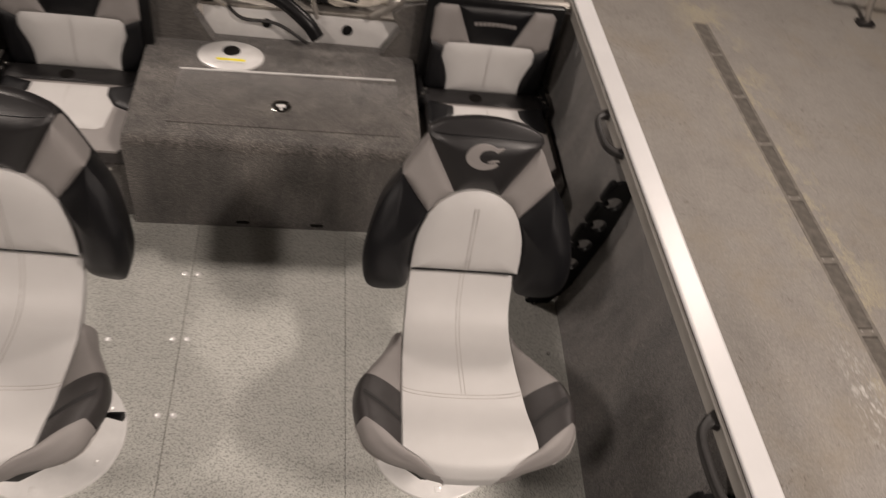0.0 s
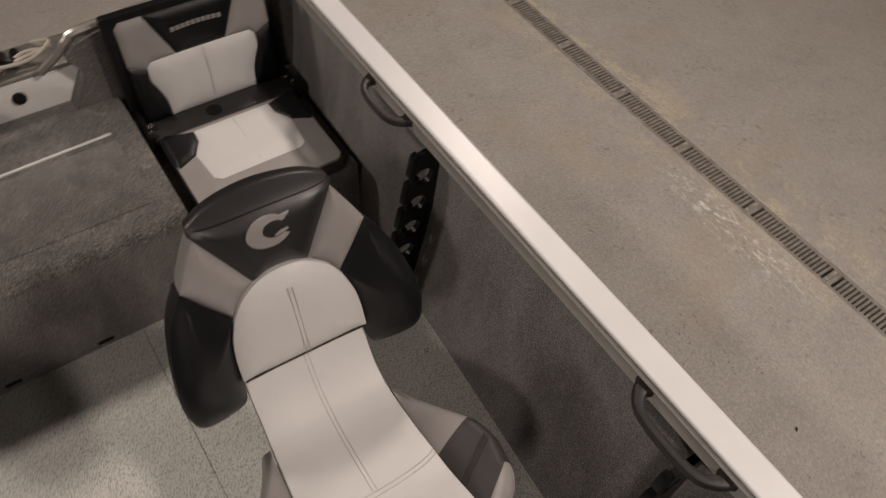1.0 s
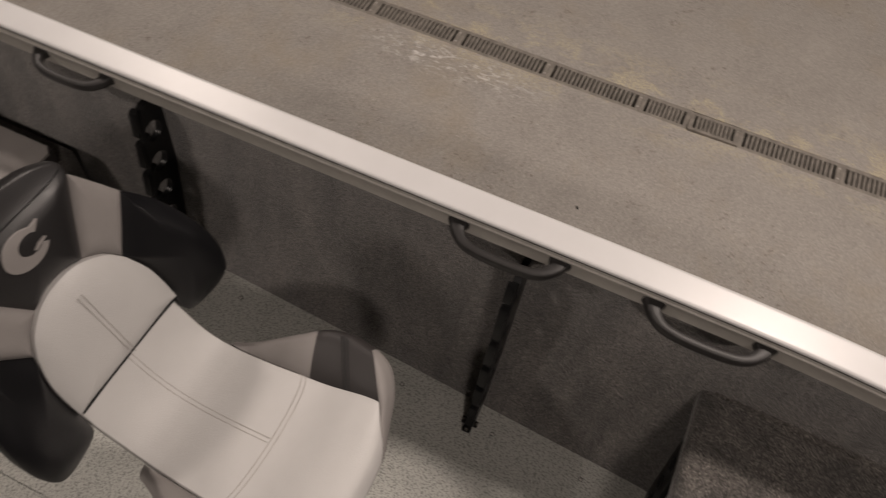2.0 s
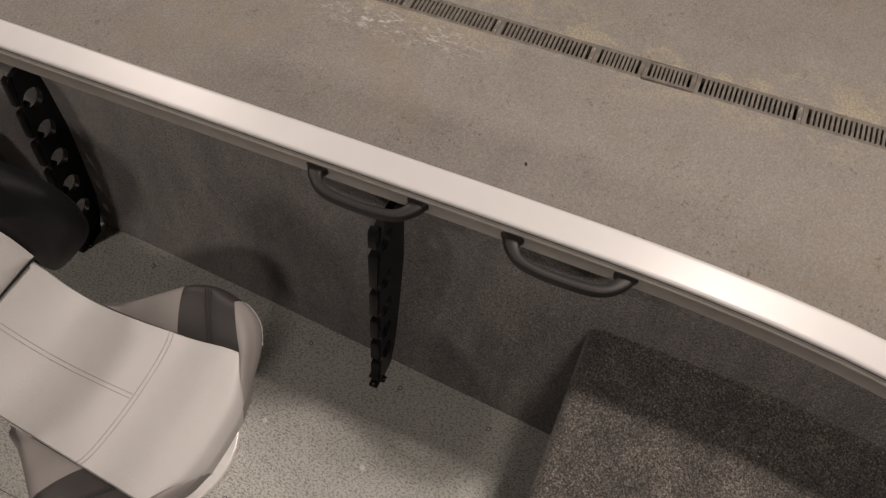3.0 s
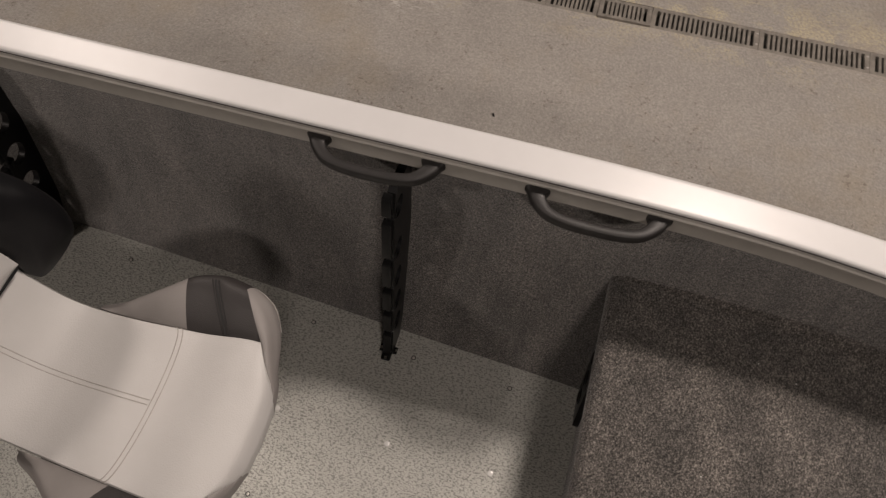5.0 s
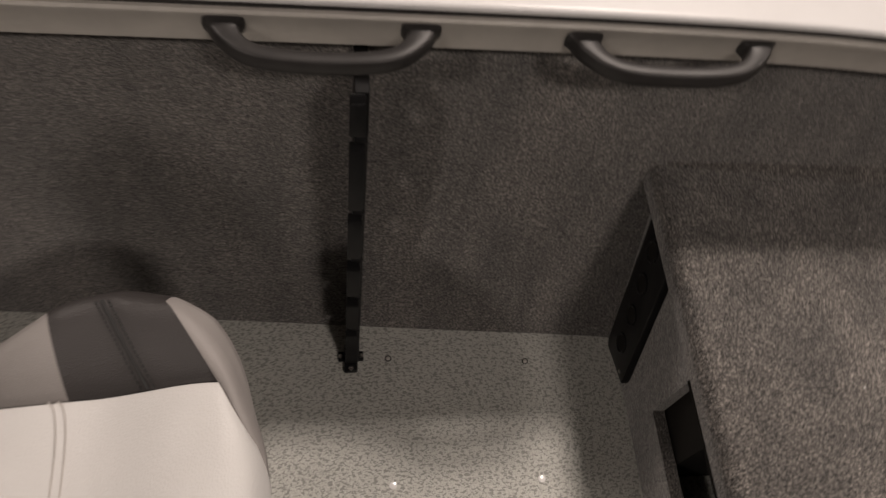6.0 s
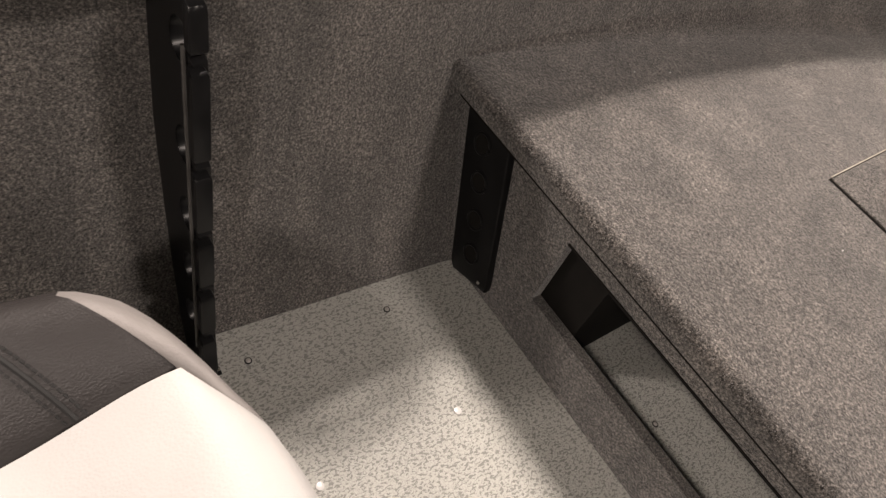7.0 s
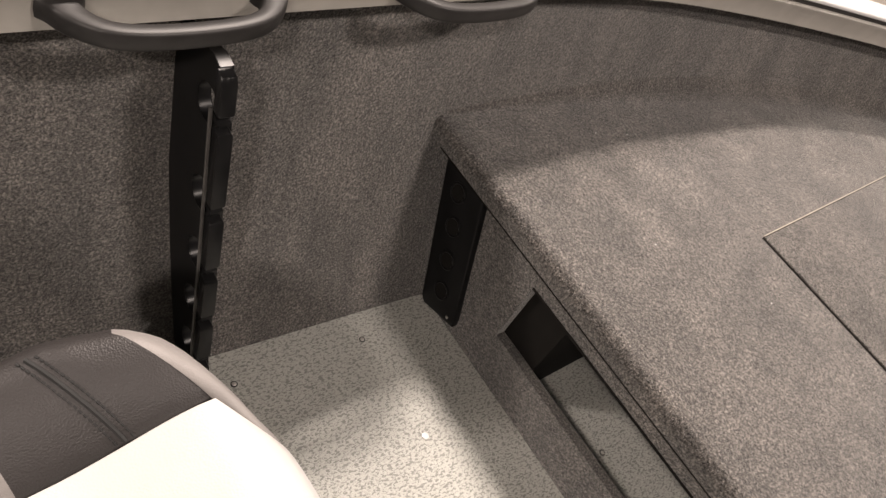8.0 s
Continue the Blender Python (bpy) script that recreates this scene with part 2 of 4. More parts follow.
def loft(sections, close=True, caps=True, bm=None):
    bm = bm or bmesh.new()
    rows = [[bm.verts.new(v) for v in s] for s in sections]
    grid_faces(bm, rows, close)
    if caps and close:
        bm.faces.new(rows[0])
        bm.faces.new(rows[-1])
    return bm


def dense(points, step=0.012):
    out = []
    for a, b in zip(points, points[1:] + points[:1]):
        a, b = Vector(a), Vector(b)
        n = max(1, round((b - a).length / step))
        out += [a.lerp(b, k / n) for k in range(n)]
    return out


def puffed(outline, place, puff, depth, centre=None, round_off=5):
    """An upholstered panel: a closed outline in (u, w), domed by puff and set on a skirt of that depth. place(u, w, n) gives the point."""
    bm = bmesh.new()
    pts = dense([tuple(p) for p in outline])
    c = Vector(centre) if centre else sum(pts, Vector((0, 0))) / len(pts)
    rows = []
    for s, n in ((0.90, -depth), (0.985, -depth * 0.6), (1.0, -depth * 0.25), (1.0, 0), (0.985, None), (0.95, None), (0.88, None), (0.76, None), (0.6, None), (0.42, None), (0.22, None), (0.08, None)):
        h = puff * (1 - s ** round_off) if n is None else n
        rows.append([bm.verts.new(place(*(c + (p - c) * s), h)) for p in pts])
    grid_faces(bm, rows, True)
    bm.faces.new(rows[-1])
    bm.faces.new(rows[0])
    return bm


def screw(name, x, y, z, parent, r=0.0055):
    bm = bmesh.new()
    bmesh.ops.create_uvsphere(bm, u_segments=10, v_segments=5, radius=r, matrix=Matrix.Translation((x, y, z)) @ Matrix.Diagonal((1, 1, 0.45, 1)))
    return part(name, bm, SCREW, parent)


def curve_of(table):
    ys, xs = zip(*table)
    return lambda y: float(np.interp(y, ys, xs))


# ---- the boat's lines: y runs towards the stern, z = 0 is the cockpit floor ----
MID = 0.06
cap_x = curve_of([(-2.2, 0.16), (-1.9, 0.41), (-1.6, 0.61), (-1.3, 0.80), (-1.12, 0.878), (-0.89, 0.949), (-0.7, 0.990), (-0.42, 1.034), (-0.15, 1.046), (0.2, 1.047), (2.4, 1.050)])
cap_z = curve_of([(-2.2, 0.56), (-1.0, 0.592), (-0.7, 0.612), (-0.42, 0.636), (-0.1, 0.655), (0.2, 0.66), (2.4, 0.66)])
floor_x = curve_of([(-2.2, 0.05), (-1.5, 0.46), (-1.0, 0.70), (-0.5, 0.86), (0.0, 0.922), (0.25, 0.936), (0.75, 0.970), (1.3, 1.003), (2.4, 1.02)])
lean = curve_of([(-0.02, -0.05), (0.0, 0.0), (0.1, 0.29), (0.22, 0.58), (0.35, 0.85), (0.5, 1.0), (0.7, 1.0)])


def smooth_of(f, y):
    return (f(y - 0.12) + 2 * f(y) + f(y + 0.12)) / 4


def wall_x(y, z):
    a, b = smooth_of(floor_x, y), smooth_of(cap_x, y) + 0.045
    return a + (b - a) * lean(z)


def side(s, x):
    """x on the port (s = 1) side or mirrored across the boat's middle."""
    return x if s > 0 else 2 * MID - x


STATIONS = [2.36 - 0.06 * k for k in range(77)]
LEVELS = [-0.02, 0.0, 0.05, 0.1, 0.16, 0.22, 0.28, 0.35, 0.42, 0.5, 0.56, 0.64]

# ---- garage ----
GROUND = -0.655


def garage():
    bm = bmesh.new()
    drain_w, drain_y0, drain_y1 = 0.0605, -6.0, 4.42
    dx0, dx1 = 2.845 - drain_w, 2.845 + drain_w
    for x0, x1, y0, y1 in ((-30, dx0, -30, 40), (dx1, 40, -30, 40), (dx0, dx1, -30, drain_y0), (dx0, dx1, drain_y1, 40)):
        block(x0, x1, y0, y1, GROUND - 0.2, GROUND, bm=bm)
    bmesh.ops.remove_doubles(bm, verts=bm.verts, dist=1e-5)
    tagged(part("ground", bm, CONCRETE, smooth=False), "worn brownish grey concrete garage floor", "floor", kind="structure")
    for n, (x0, x1, y0, y1) in enumerate(((-12.2, -12, -12, 20), (18, 18.2, -12, 20), (-12, 18, -12.2, -12), (-12, 18, 20, 20.2))):
        tagged(part("wall_%s" % "west east south north".split()[n], block(x0, x1, y0, y1, GROUND, 6.0), PAINTED, smooth=False), "plain painted garage wall", "wall", kind="structure")
    tagged(part("ceiling", block(-12.2, 18.2, -12.2, 20.2, 6.0, 6.1), PAINTED, smooth=False), "plain garage ceiling", "ceiling", kind="structure")


garage()


# ---- boat structure ----
def boat_sides():
    for s, tag in ((1, "port"), (-1, "starboard")):
        inner = [[(side(s, wall_x(y, z)), y, min(z, cap_z(y) - 0.012)) for z in LEVELS] for y in STATIONS]
        outer = [[(side(s, wall_x(y, z) + 0.016), y, min(z, cap_z(y) - 0.012)) for z in reversed(LEVELS)] for y in STATIONS]
        tagged(part("wall_" + tag, loft([a + b for a, b in zip(inner, outer)]), CARPET), "charcoal carpeted inner side of the boat hull", "boat side", kind="structure")
        # gunwale cap with a rounded inner edge
        prof = [(0.004, -0.0105), (0.0005, -0.0085), (0.0, -0.006), (0.0008, -0.0035), (0.0028, -0.0012), (0.0055, -0.0002), (0.0075, 0.0), (0.0105, 0.0001), (0.057, 0.0027), (0.060, 0.0028), (0.0635, 0.002), (0.0665, -0.0005), (0.068, -0.005), (0.068, -0.008), (0.068, -0.03), (0.060, -0.03), (0.058, -0.010), (0.012, -0.010), (0.010, -0.0105)]
        rail = thing("gunwale_" + tag, "pale satin gunwale cap along the boat's side", "gunwale")
        rail["kind"] = "structure"
        part("cap", loft([[(side(s, smooth_of(cap_x, y) + a), y, smooth_of(cap_z, y) + b) for a, b in prof] for y in STATIONS]), GUNWALE, rail)
        gap = [(0.0055, -0.0095), (0.0065, -0.032), (0.02, -0.032), (0.02, -0.0095)]
        part("rubber_seal", loft([[(side(s, smooth_of(cap_x, y) + a), y, smooth_of(cap_z, y) + b) for a, b in gap] for y in STATIONS]), RUBBER, rail, "black seal under the cap")
        strip = [(0.012, -0.020), (0.001, -0.020), (-0.002, -0.023), (-0.002, -0.026), (0.001, -0.030), (0.003, -0.068), (0.012, -0.072), (0.014, -0.06)]
        part("inner_strip", loft([[(side(s, smooth_of(cap_x, y) + a), y, smooth_of(cap_z, y) + b) for a, b in strip] for y in STATIONS]), DULL, rail, "dull grey metal strip")
    # hull skin
    skin = []
    for y in STATIONS:
        g, z, f = smooth_of(cap_x, y) + 0.06, smooth_of(cap_z, y) - 0.012, smooth_of(floor_x, y)
        half = [(g, z), (g + 0.01, 0.3), (f + 0.10, -0.06), (max(f - 0.1, 0.02) * 0.6 + MID, -0.22), (MID + 0.03, -0.32)]
        right = [Vector((x, y, zz)) for x, zz in half]
        left = [Vector((2 * MID - p.x, y, p.z)) for p in reversed(right)]
        out = right + left
        back = [Vector((MID + (p.x - MID) * 0.99, y, p.z + (0.012 if p.z < 0 else 0))) for p in reversed(out)]
        skin.append(out + back)
    tagged(part("hull", loft(skin), HULL), "painted metal boat hull standing in the garage", "hull", kind="structure")


boat_sides()


def boat_supports():
    for y in (-0.9, 1.3):
        tagged(part("keel_block", block(MID - 0.45, MID + 0.45, y - 0.1, y + 0.1, GROUND, -0.3, 0.008), HULL), "plain block carrying the boat's keel on the ground", "support", kind="structure")
    tagged(part("bow_stem", block(MID - 0.17, MID + 0.17, -2.27, -2.17, -0.3, 0.545, 0.02), HULL), "painted metal stem closing the bow", "stem", kind="structure")


boat_supports()


def cockpit_floor():
    root = thing("floor", "speckled beige grey vinyl cockpit floor", "floor")
    root["kind"] = "structure"
    seams = (-0.205, 0.287)
    ys = [1.72 - 0.1 * k for k in range(30)]
    edges = [lambda y: side(-1, wall_x(y, 0) + 0.012), lambda y: seams[0], lambda y: seams[1], lambda y: wall_x(y, 0) + 0.012]
    for n in range(3):
        a, b = edges[n], edges[n + 1]
        ga, gb = (0.0006 if n else 0), (0.0006 if n < 2 else 0)
        rows = [[(a(y) + ga, y, -0.012), (a(y) + ga, y, -0.0012), (a(y) + ga + 0.0012, y, 0), (b(y) - gb - 0.0012, y, 0), (b(y) - gb, y, -0.0012), (b(y) - gb, y, -0.012)] for y in ys]
        part("floor_panel", loft(rows), FLOOR_VINYL, root)
    for x, y in ((0.887, 0.394), (0.876, 0.150), (0.943, 1.177), (0.908, 0.661), (0.489, -0.154), (0.30, -0.154), (0.479, 0.661)):
        part("cup_washer", disc(x, y, 0.0, 0.001, 0.0058, 14, 0.0004), DARK_THREAD, screw("screw", x, y, 0.001, root, 0.0042), "dark recessed washer")
    # shiny floor fasteners, their glint put in as plain white
    for x, y in ((0.67, 0.394), (0.67, 0.147), (0.68, 0.669), (-0.232, 0.95), (-0.190, 0.95), (-0.228, 1.205), (-0.186, 1.205), (-0.225, 1.457), (-0.184, 1.457), (-0.41, 1.2)):
        part("glint_cap", disc(x, y, 0.0, 0.0022, 0.0092 if x < 0 else 0.0066, 14, 0.001), PLATE, root, "small snap cap with its glint coloured white")
    tagged(part("subfloor", loft([[(side(-1, wall_x(y, 0)) - 0.0, y, -0.05), (wall_x(y, 0), y, -0.05), (wall_x(y, 0), y, -0.0135), (side(-1, wall_x(y, 0)), y, -0.0135)] for y in ys + [-1.5, -1.8]]), HOLLOW_BLACK), "dark plywood below the cockpit floor", "subfloor", kind="structure")


cockpit_floor()


def bow_deck():
    deck = thing("casting_deck", "raised charcoal carpeted bow casting deck with open front storage", "deck")
    top = 0.346
    ys = [0.006, 0.0045, 0.0, -0.008, -0.020] + [-0.06 - 0.07 * k for k in range(29)]
    drop = {0.006: 0.016, 0.0045: 0.0095, 0.0: 0.0045, -0.008: 0.001}
    hx, hy0, hy1 = 0.632, -0.482, -1.45

    def row(y):
        r, l = wall_x(y, top) + 0.004, side(-1, wall_x(y, top)) - 0.004
        z = top - drop.get(y, 0)
        low = top - 0.036
        return [(r, y, low), (r, y, z)] + [(r + (l - r) * k / 12, y, z) for k in range(1, 12)] + [(l, y, z), (l, y, low)]
    part("deck_top", loft([row(y) for y in ys]), CARPET, deck)
    # loose pile standing off the rounded front edge
    random.seed(11)
    pile = bmesh.new()
    for _ in range(5200):
        x = random.uniform(-0.2, 0.93)
        a = radians(random.uniform(-15, 95))
        out = Vector((random.uniform(-0.5, 0.5), math.cos(a), math.sin(a))).normalized()
        foot = Vector((x, -0.006 + 0.011 * math.cos(a) * 0.95, top - 0.013 + 0.0125 * math.sin(a)))
        along = out.cross(Vector((random.uniform(-1, 1), random.uniform(-1, 1), random.uniform(-1, 1)))).normalized() * 0.0011
        tip = foot + out * random.uniform(0.0015, 0.0036)
        pile.faces.new([pile.verts.new(p) for p in (foot - along, foot + along, tip)])
    tagged(part("carpet_pile", pile, CARPET, deck, "loose carpet pile on the rounded edge", False), kind="stuff")
    # carpet rounded up from the deck into the sides
    for s in (1, -1):
        rows = []
        for y in [-0.02, -0.06] + [-0.12 - 0.08 * k for k in range(24)]:
            r = 0.008 + 0.045 * min(max((-0.05 - y) / 0.6, 0), 1)
            w = wall_x(y, top + r)
            arc = [(w + 0.002 - (r + 0.004) * (1 - math.sin(a)), top + (r + 0.002) * (1 - math.cos(a))) for a in (math.pi / 2 * k / 8 for k in range(9))]
            rows.append([(side(s, x), y, z) for x, z in arc + [(w + 0.006, top + r), (w + 0.006, top - 0.004), (arc[0][0], top - 0.004)]])
        part("cove", loft(rows), CARPET, deck)
    # hatch lid lying in the deck, with its groove and its hinge
    part("hatch_gap", block(-hx + 2 * MID, hx - 0.003, hy1, hy0, top + 0.0003, top + 0.0010), HOLLOW_BLACK, deck, "dark seam round the hatch", False)
    lid = part("hatch", block(-hx + 2 * MID + 0.004, hx - 0.005, hy1, hy0 - 0.0035, top + 0.001, top + 0.0045, 0.002), CARPET, deck, "carpeted storage hatch")
    part("hinge", block(hx - 0.0036, hx - 0.0012, hy1, hy0 - 0.006, top + 0.001, top + 0.0048, 0.0008), ROPE, lid, "thin bright hinge line")
    # front panel with the long storage opening
    y0, y1 = -0.042, -0.022
    ox, oz0, oz1 = 0.747, 0.107, 0.252
    bm = bmesh.new()
    hole_l = 2 * MID - ox
    fl = 2 * MID - wall_x(-0.03, 0.25)
    fr = wall_x(-0.03, 0.25)
    for x0, x1, z0, z1 in ((fl, fr, 0.0, oz0), (fl, fr, oz1, 0.301), (ox, fr, oz0, oz1), (fl, hole_l, oz0, oz1)):
        block(x0, x1, y0, y1, z0, z1, bm=bm)
    part("front_panel", bm, CARPET, deck, smooth=False)
    # the lip's dark underside, put in as a black strip
    part("shadow_gap", block(fl, fr, -0.040, 0.0005, 0.3015, 0.3095), HOLLOW_BLACK, deck, "black strip in place of the shade under the deck edge", False)
    part("opening_trim", block(hole_l, ox, -0.0225, -0.019, oz1, oz1 + 0.003), HOLLOW_BLACK, deck, "dark edge of the opening", False)
    # added block: its black colour stands in for the deep shade at this end
    part("storage_shade_block", block(0.662, 0.93, -0.60, -0.046, 0.0005, 0.300), HOLLOW_BLACK, deck, "black block added for the shade at the storage end", False)
    part("storage_back", block(-0.46, 0.58, -1.12, -1.10, 0.0, 0.31), CARPET, deck, "", False)
    tagged(deck, kind="structure")


bow_deck()


def rear_box():
    box = thing("stern_deck_box", "carpeted stern platform box with a hinged hatch", "deck box")
    x0, x1, y0, y1, top = -0.41, 0.512, 1.672, 2.26, 0.368
    prof = [(y0, 0.0)] + [(y0 + 0.035 - 0.035 * math.cos(a), top - 0.035 + 0.035 * math.sin(a)) for a in (math.pi / 2 * k / 6 for k in range(7))] + [(y1, top), (y1, 0.0)]
    part("body", loft([[(x, y, z) for y, z in prof] for x in (x0, x1)]), CARPET, box)
    lid = part("hatch", block(-0.29, 0.445, 1.765, 2.036, top - 0.002, top + 0.004, 0.002), CARPET, box, "carpeted hatch lid")
    part("hinge", tube([(-0.285, 2.040, top + 0.002), (0.44, 2.066, top + 0.002)], 0.0042, 8), PLATE, lid, "bright piano hinge")
    latch = part("latch", disc(0.056, 1.872, top + 0.002, top + 0.009, 0.034, 28, 0.003), BRIGHT, lid, "round chrome flush latch")
    part("latch_slot", disc(0.056, 1.862, top + 0.007, top + 0.0096, 0.0215, 24), HOLLOW_BLACK, latch, "dark latch recess")
    part("latch_pull", block(0.042, 0.070, 1.864, 1.878, top + 0.008, top + 0.0115, 0.0015, bm=block(0.052, 0.060, 1.848, 1.866, top + 0.008, top + 0.0115, 0.0015)), PLATE, latch, "bright latch pull")
    for x in (-0.062, 0.187):
        part("drain_hole", block(x - 0.022, x + 0.022, 1.668, 1.675, 0.018, 0.030, 0.003), HOLLOW_BLACK, box, "black drain hole")
    tagged(box, kind="structure")
    # low boxes below the folding seats
    for s in (1, -1):
        a, b = (0.516, 1.03) if s > 0 else (2 * MID - 1.03, -0.414)
        tagged(part("seat_locker", block(a, b, 1.70, 2.2, 0, 0.262 if s > 0 else 0.233, 0.01), CARPET), "low carpeted locker under the folding stern seat", "locker", kind="structure")


rear_box()


def transom():
    y = 2.21
    for s in (1, -1):
        a, b = (0.392, 1.098) if s > 0 else (2 * MID - 1.098, -0.195)
        lean_in = 0.05 if s > 0 else -0.05
        inner, outer = (a, b) if s > 0 else (b, a)
        bm = loft([[(inner, yy, 0.262), (inner, yy, 0.37), (inner + lean_in * 1.2, yy, 0.48), (inner + lean_in * 0.5, yy, 0.54), (inner + 1.2 * lean_in, yy, 0.575), (inner + 2.5 * lean_in, yy, 0.592), (outer, yy, 0.615), (outer, yy, 0.262)] for yy in (y, y + 0.05)])
        tagged(part("transom_panel", bm, CARPET, smooth=False), "carpeted transom bulkhead behind a folding seat", "bulkhead", kind="structure")
        rail = smooth_line([(inner - 0.9 * lean_in, y + 0.035, 0.50), (inner + 0.2 * lean_in, y + 0.025, 0.543), (inner + 1.0 * lean_in, y + 0.025, 0.580), (inner + 2.6 * lean_in, y + 0.025, 0.601), (outer, y + 0.025, 0.628)], 5)
        tagged(part("transom_rail", tube(rail, 0.013, 8), ALUMINIUM), "dull aluminium rail along the transom top", "rail", kind="structure")
    tagged(part("splash_panel", block(-0.23, 0.455, 2.262, 2.275, 0.30, 0.478, 0.003), PLATE), "white transom panel with two black ports", "panel", kind="structure")
    tagged(part("transom_ledge", block(-0.25, 0.49, 2.262, 2.40, 0.479, 0.494, 0.004), ALUMINIUM), "dull metal ledge on top of the transom", "ledge", kind="structure")
    for x, r in ((0.268, 0.019), (-0.015, 0.017)):
        bm = disc(0, 0, -0.004, 0.004, r, 20, 0.002)
        bmesh.ops.transform(bm, matrix=pose(x, 2.258, 0.43, 90), verts=bm.verts)
        tagged(part("port_cap", bm, PLASTIC), "round black cap in the white transom panel", "cap")


transom()


# ---- seats ----
def helm_seat():
    """Origin on the floor under the seat; the seat faces -y."""
    seat = thing("boat_seat", "pale vinyl boat seat with black and grey bolsters on a pedestal", "seat", (0.54, 0.885, 0), "cockpit seats", -2.0)
    Y0 = 0.885
    prof = curve_of([(0.545, 0.405), (0.5465, 0.424), (0.551, 0.440), (0.560, 0.4505), (0.575, 0.457), (0.60, 0.460), (0.66, 0.458), (0.762, 0.444), (0.85, 0.427), (0.92, 0.422), (0.97, 0.432), (1.01, 0.458), (1.04, 0.497), (1.062, 0.546), (1.07, 0.56)])
    half = curve_of([(0.545, 0.058), (0.549, 0.074), (0.556, 0.092), (0.575, 0.122), (0.598, 0.154), (0.64, 0.153), (0.765, 0.147), (0.93, 0.139), (1.0, 0.135), (1.07, 0.134)])

    def lift(y):
        f = min(max((0.75 - y) / 0.15, 0), 1)
        return 0.03 * f * f * (3 - 2 * f)

    def fy(y, x=0.0):
        """y from the seat's origin, the front drawn in a little and its edge rounded forward."""
        ahead = 0.014 * min(max((0.585 - y) / 0.032, 0), 1) * (1 - min(abs(x) / 0.125, 1) ** 2)
        return (y if y > 0.66 else 0.66 - (0.66 - y) * 0.843) - ahead - Y0

    def top_z(y):
        return (prof(y - 0.006) + prof(y) + prof(y + 0.006)) / 3 + lift(y)

    ys = [0.545, 0.546, 0.548, 0.551, 0.556, 0.564, 0.575, 0.586, 0.598] + [0.615 + 0.0175 * k for k in range(26)] + [1.066]
    bm = bmesh.new()
    rows = []
    for y, z, h in [(0.60, 0.398, 0.06), (0.565, 0.402, 0.055), (0.549, 0.414, 0.054)] + [(y, top_z(y), half(y)) for y in ys]:
        d = 0.005 + 0.025 * min(max((y - 0.556) / 0.03, 0), 1)
        row = [(-h, z - d), (-h, z - 0.004)] + [(h * math.sin(math.pi / 2 * k / 8), z + 0.007 * (1 - (k / 8) ** 4)) for k in range(-7, 8)] + [(h, z - 0.004), (h, z - d)]
        rows.append([bm.verts.new((x, fy(y, x), zz)) for x, zz in row])
    grid_faces(bm, rows)
    for r in (rows[0], rows[-1]):
        bm.faces.new(r)
    cushion = part("cushion", bm, WHITE, seat, "pale grey-white vinyl centre")
    # stitched seams
    for dx in (-0.0045, 0.0045):
        part("stitching", tube([(dx, fy(y), top_z(y) + 0.0072) for y in [0.765 + 0.0149 * k for k in range(21)]], 0.0009, 5), THREAD, cushion)
    for dy in (0.0, 0.010):
        line = []
        for k in range(-14, 15):
            y = 0.751 + dy + 0.026 * (k / 14) ** 2
            x = half(y) * math.sin(math.pi / 2 * k / 14.6)
            line.append((x, fy(y), top_z(y) + 0.007 * (1 - abs(k / 14.6) ** 4) + 0.0003))
        part("stitching", tube(line, 0.0009, 5), THREAD, cushion)

    # wings: strips from the centre out and down over the edge
    z_rim = curve_of([(0.545, 0.424), (0.556, 0.436), (0.58, 0.446), (0.61, 0.461), (0.66, 0.488), (0.72, 0.497), (0.78, 0.487), (0.86, 0.450), (0.93, 0.415), (0.96, 0.41)])

    def rim_z(y):
        return z_rim(y) + lift(y)

    def wing_z(f, y_in, y_out, puff=1.0):
        zi = top_z(y_in) - 0.004
        return zi + (rim_z(y_out) - zi) * f + 0.011 * puff * math.sin(math.pi * f) ** 0.6

    def wing(s, name, inner, outer, material):
        n = 14
        a, b = smooth_line(inner, 8), smooth_line(outer, 8)
        a = [a[round(k * (len(a) - 1) / n)] for k in range(n + 1)]
        b = [b[round(k * (len(b) - 1) / n)] for k in range(n + 1)]
        bm = bmesh.new()
        rows = []
        for k, (p, q) in enumerate(zip(a, b)):
            along = b[min(k + 1, n)] - b[max(k - 1, 0)]
            out = Vector((along[1], -along[0])).normalized()
            if out.x * q[0] + out.y * (q[1] - 0.75) < 0:
                out = -out
            swell = min(max((q[1] - 0.5475) / 0.08, 0.03), 1)
            puff = min((Vector(q) - Vector(p)).length / 0.06, 1)
            row = [(p[0], p[1], wing_z(0, p[1], q[1]) - 0.03)]
            for f in (0, 0.05, 0.14, 0.28, 0.45, 0.62, 0.78, 0.9, 1.0):
                row.append((p[0] + (q[0] - p[0]) * f, p[1] + (q[1] - p[1]) * f, wing_z(f, p[1], q[1], puff)))
            for e, dz in ((0.007, -0.005), (0.014, -0.017), (0.019, -0.034), (0.018, -0.050), (0.006, -0.068), (-0.03, -0.078)):
                row.append((q[0] + out.x * e * swell, q[1] + out.y * e * swell, rim_z(q[1]) + dz * (0.4 + 0.6 * min(max((q[1] - 0.56) / 0.05, 0), 1))))
            rows.append([bm.verts.new((s * x, fy(y, x), z)) for x, y, z in row])
        grid_faces(bm, rows)
        return part(name, bm, material, seat)

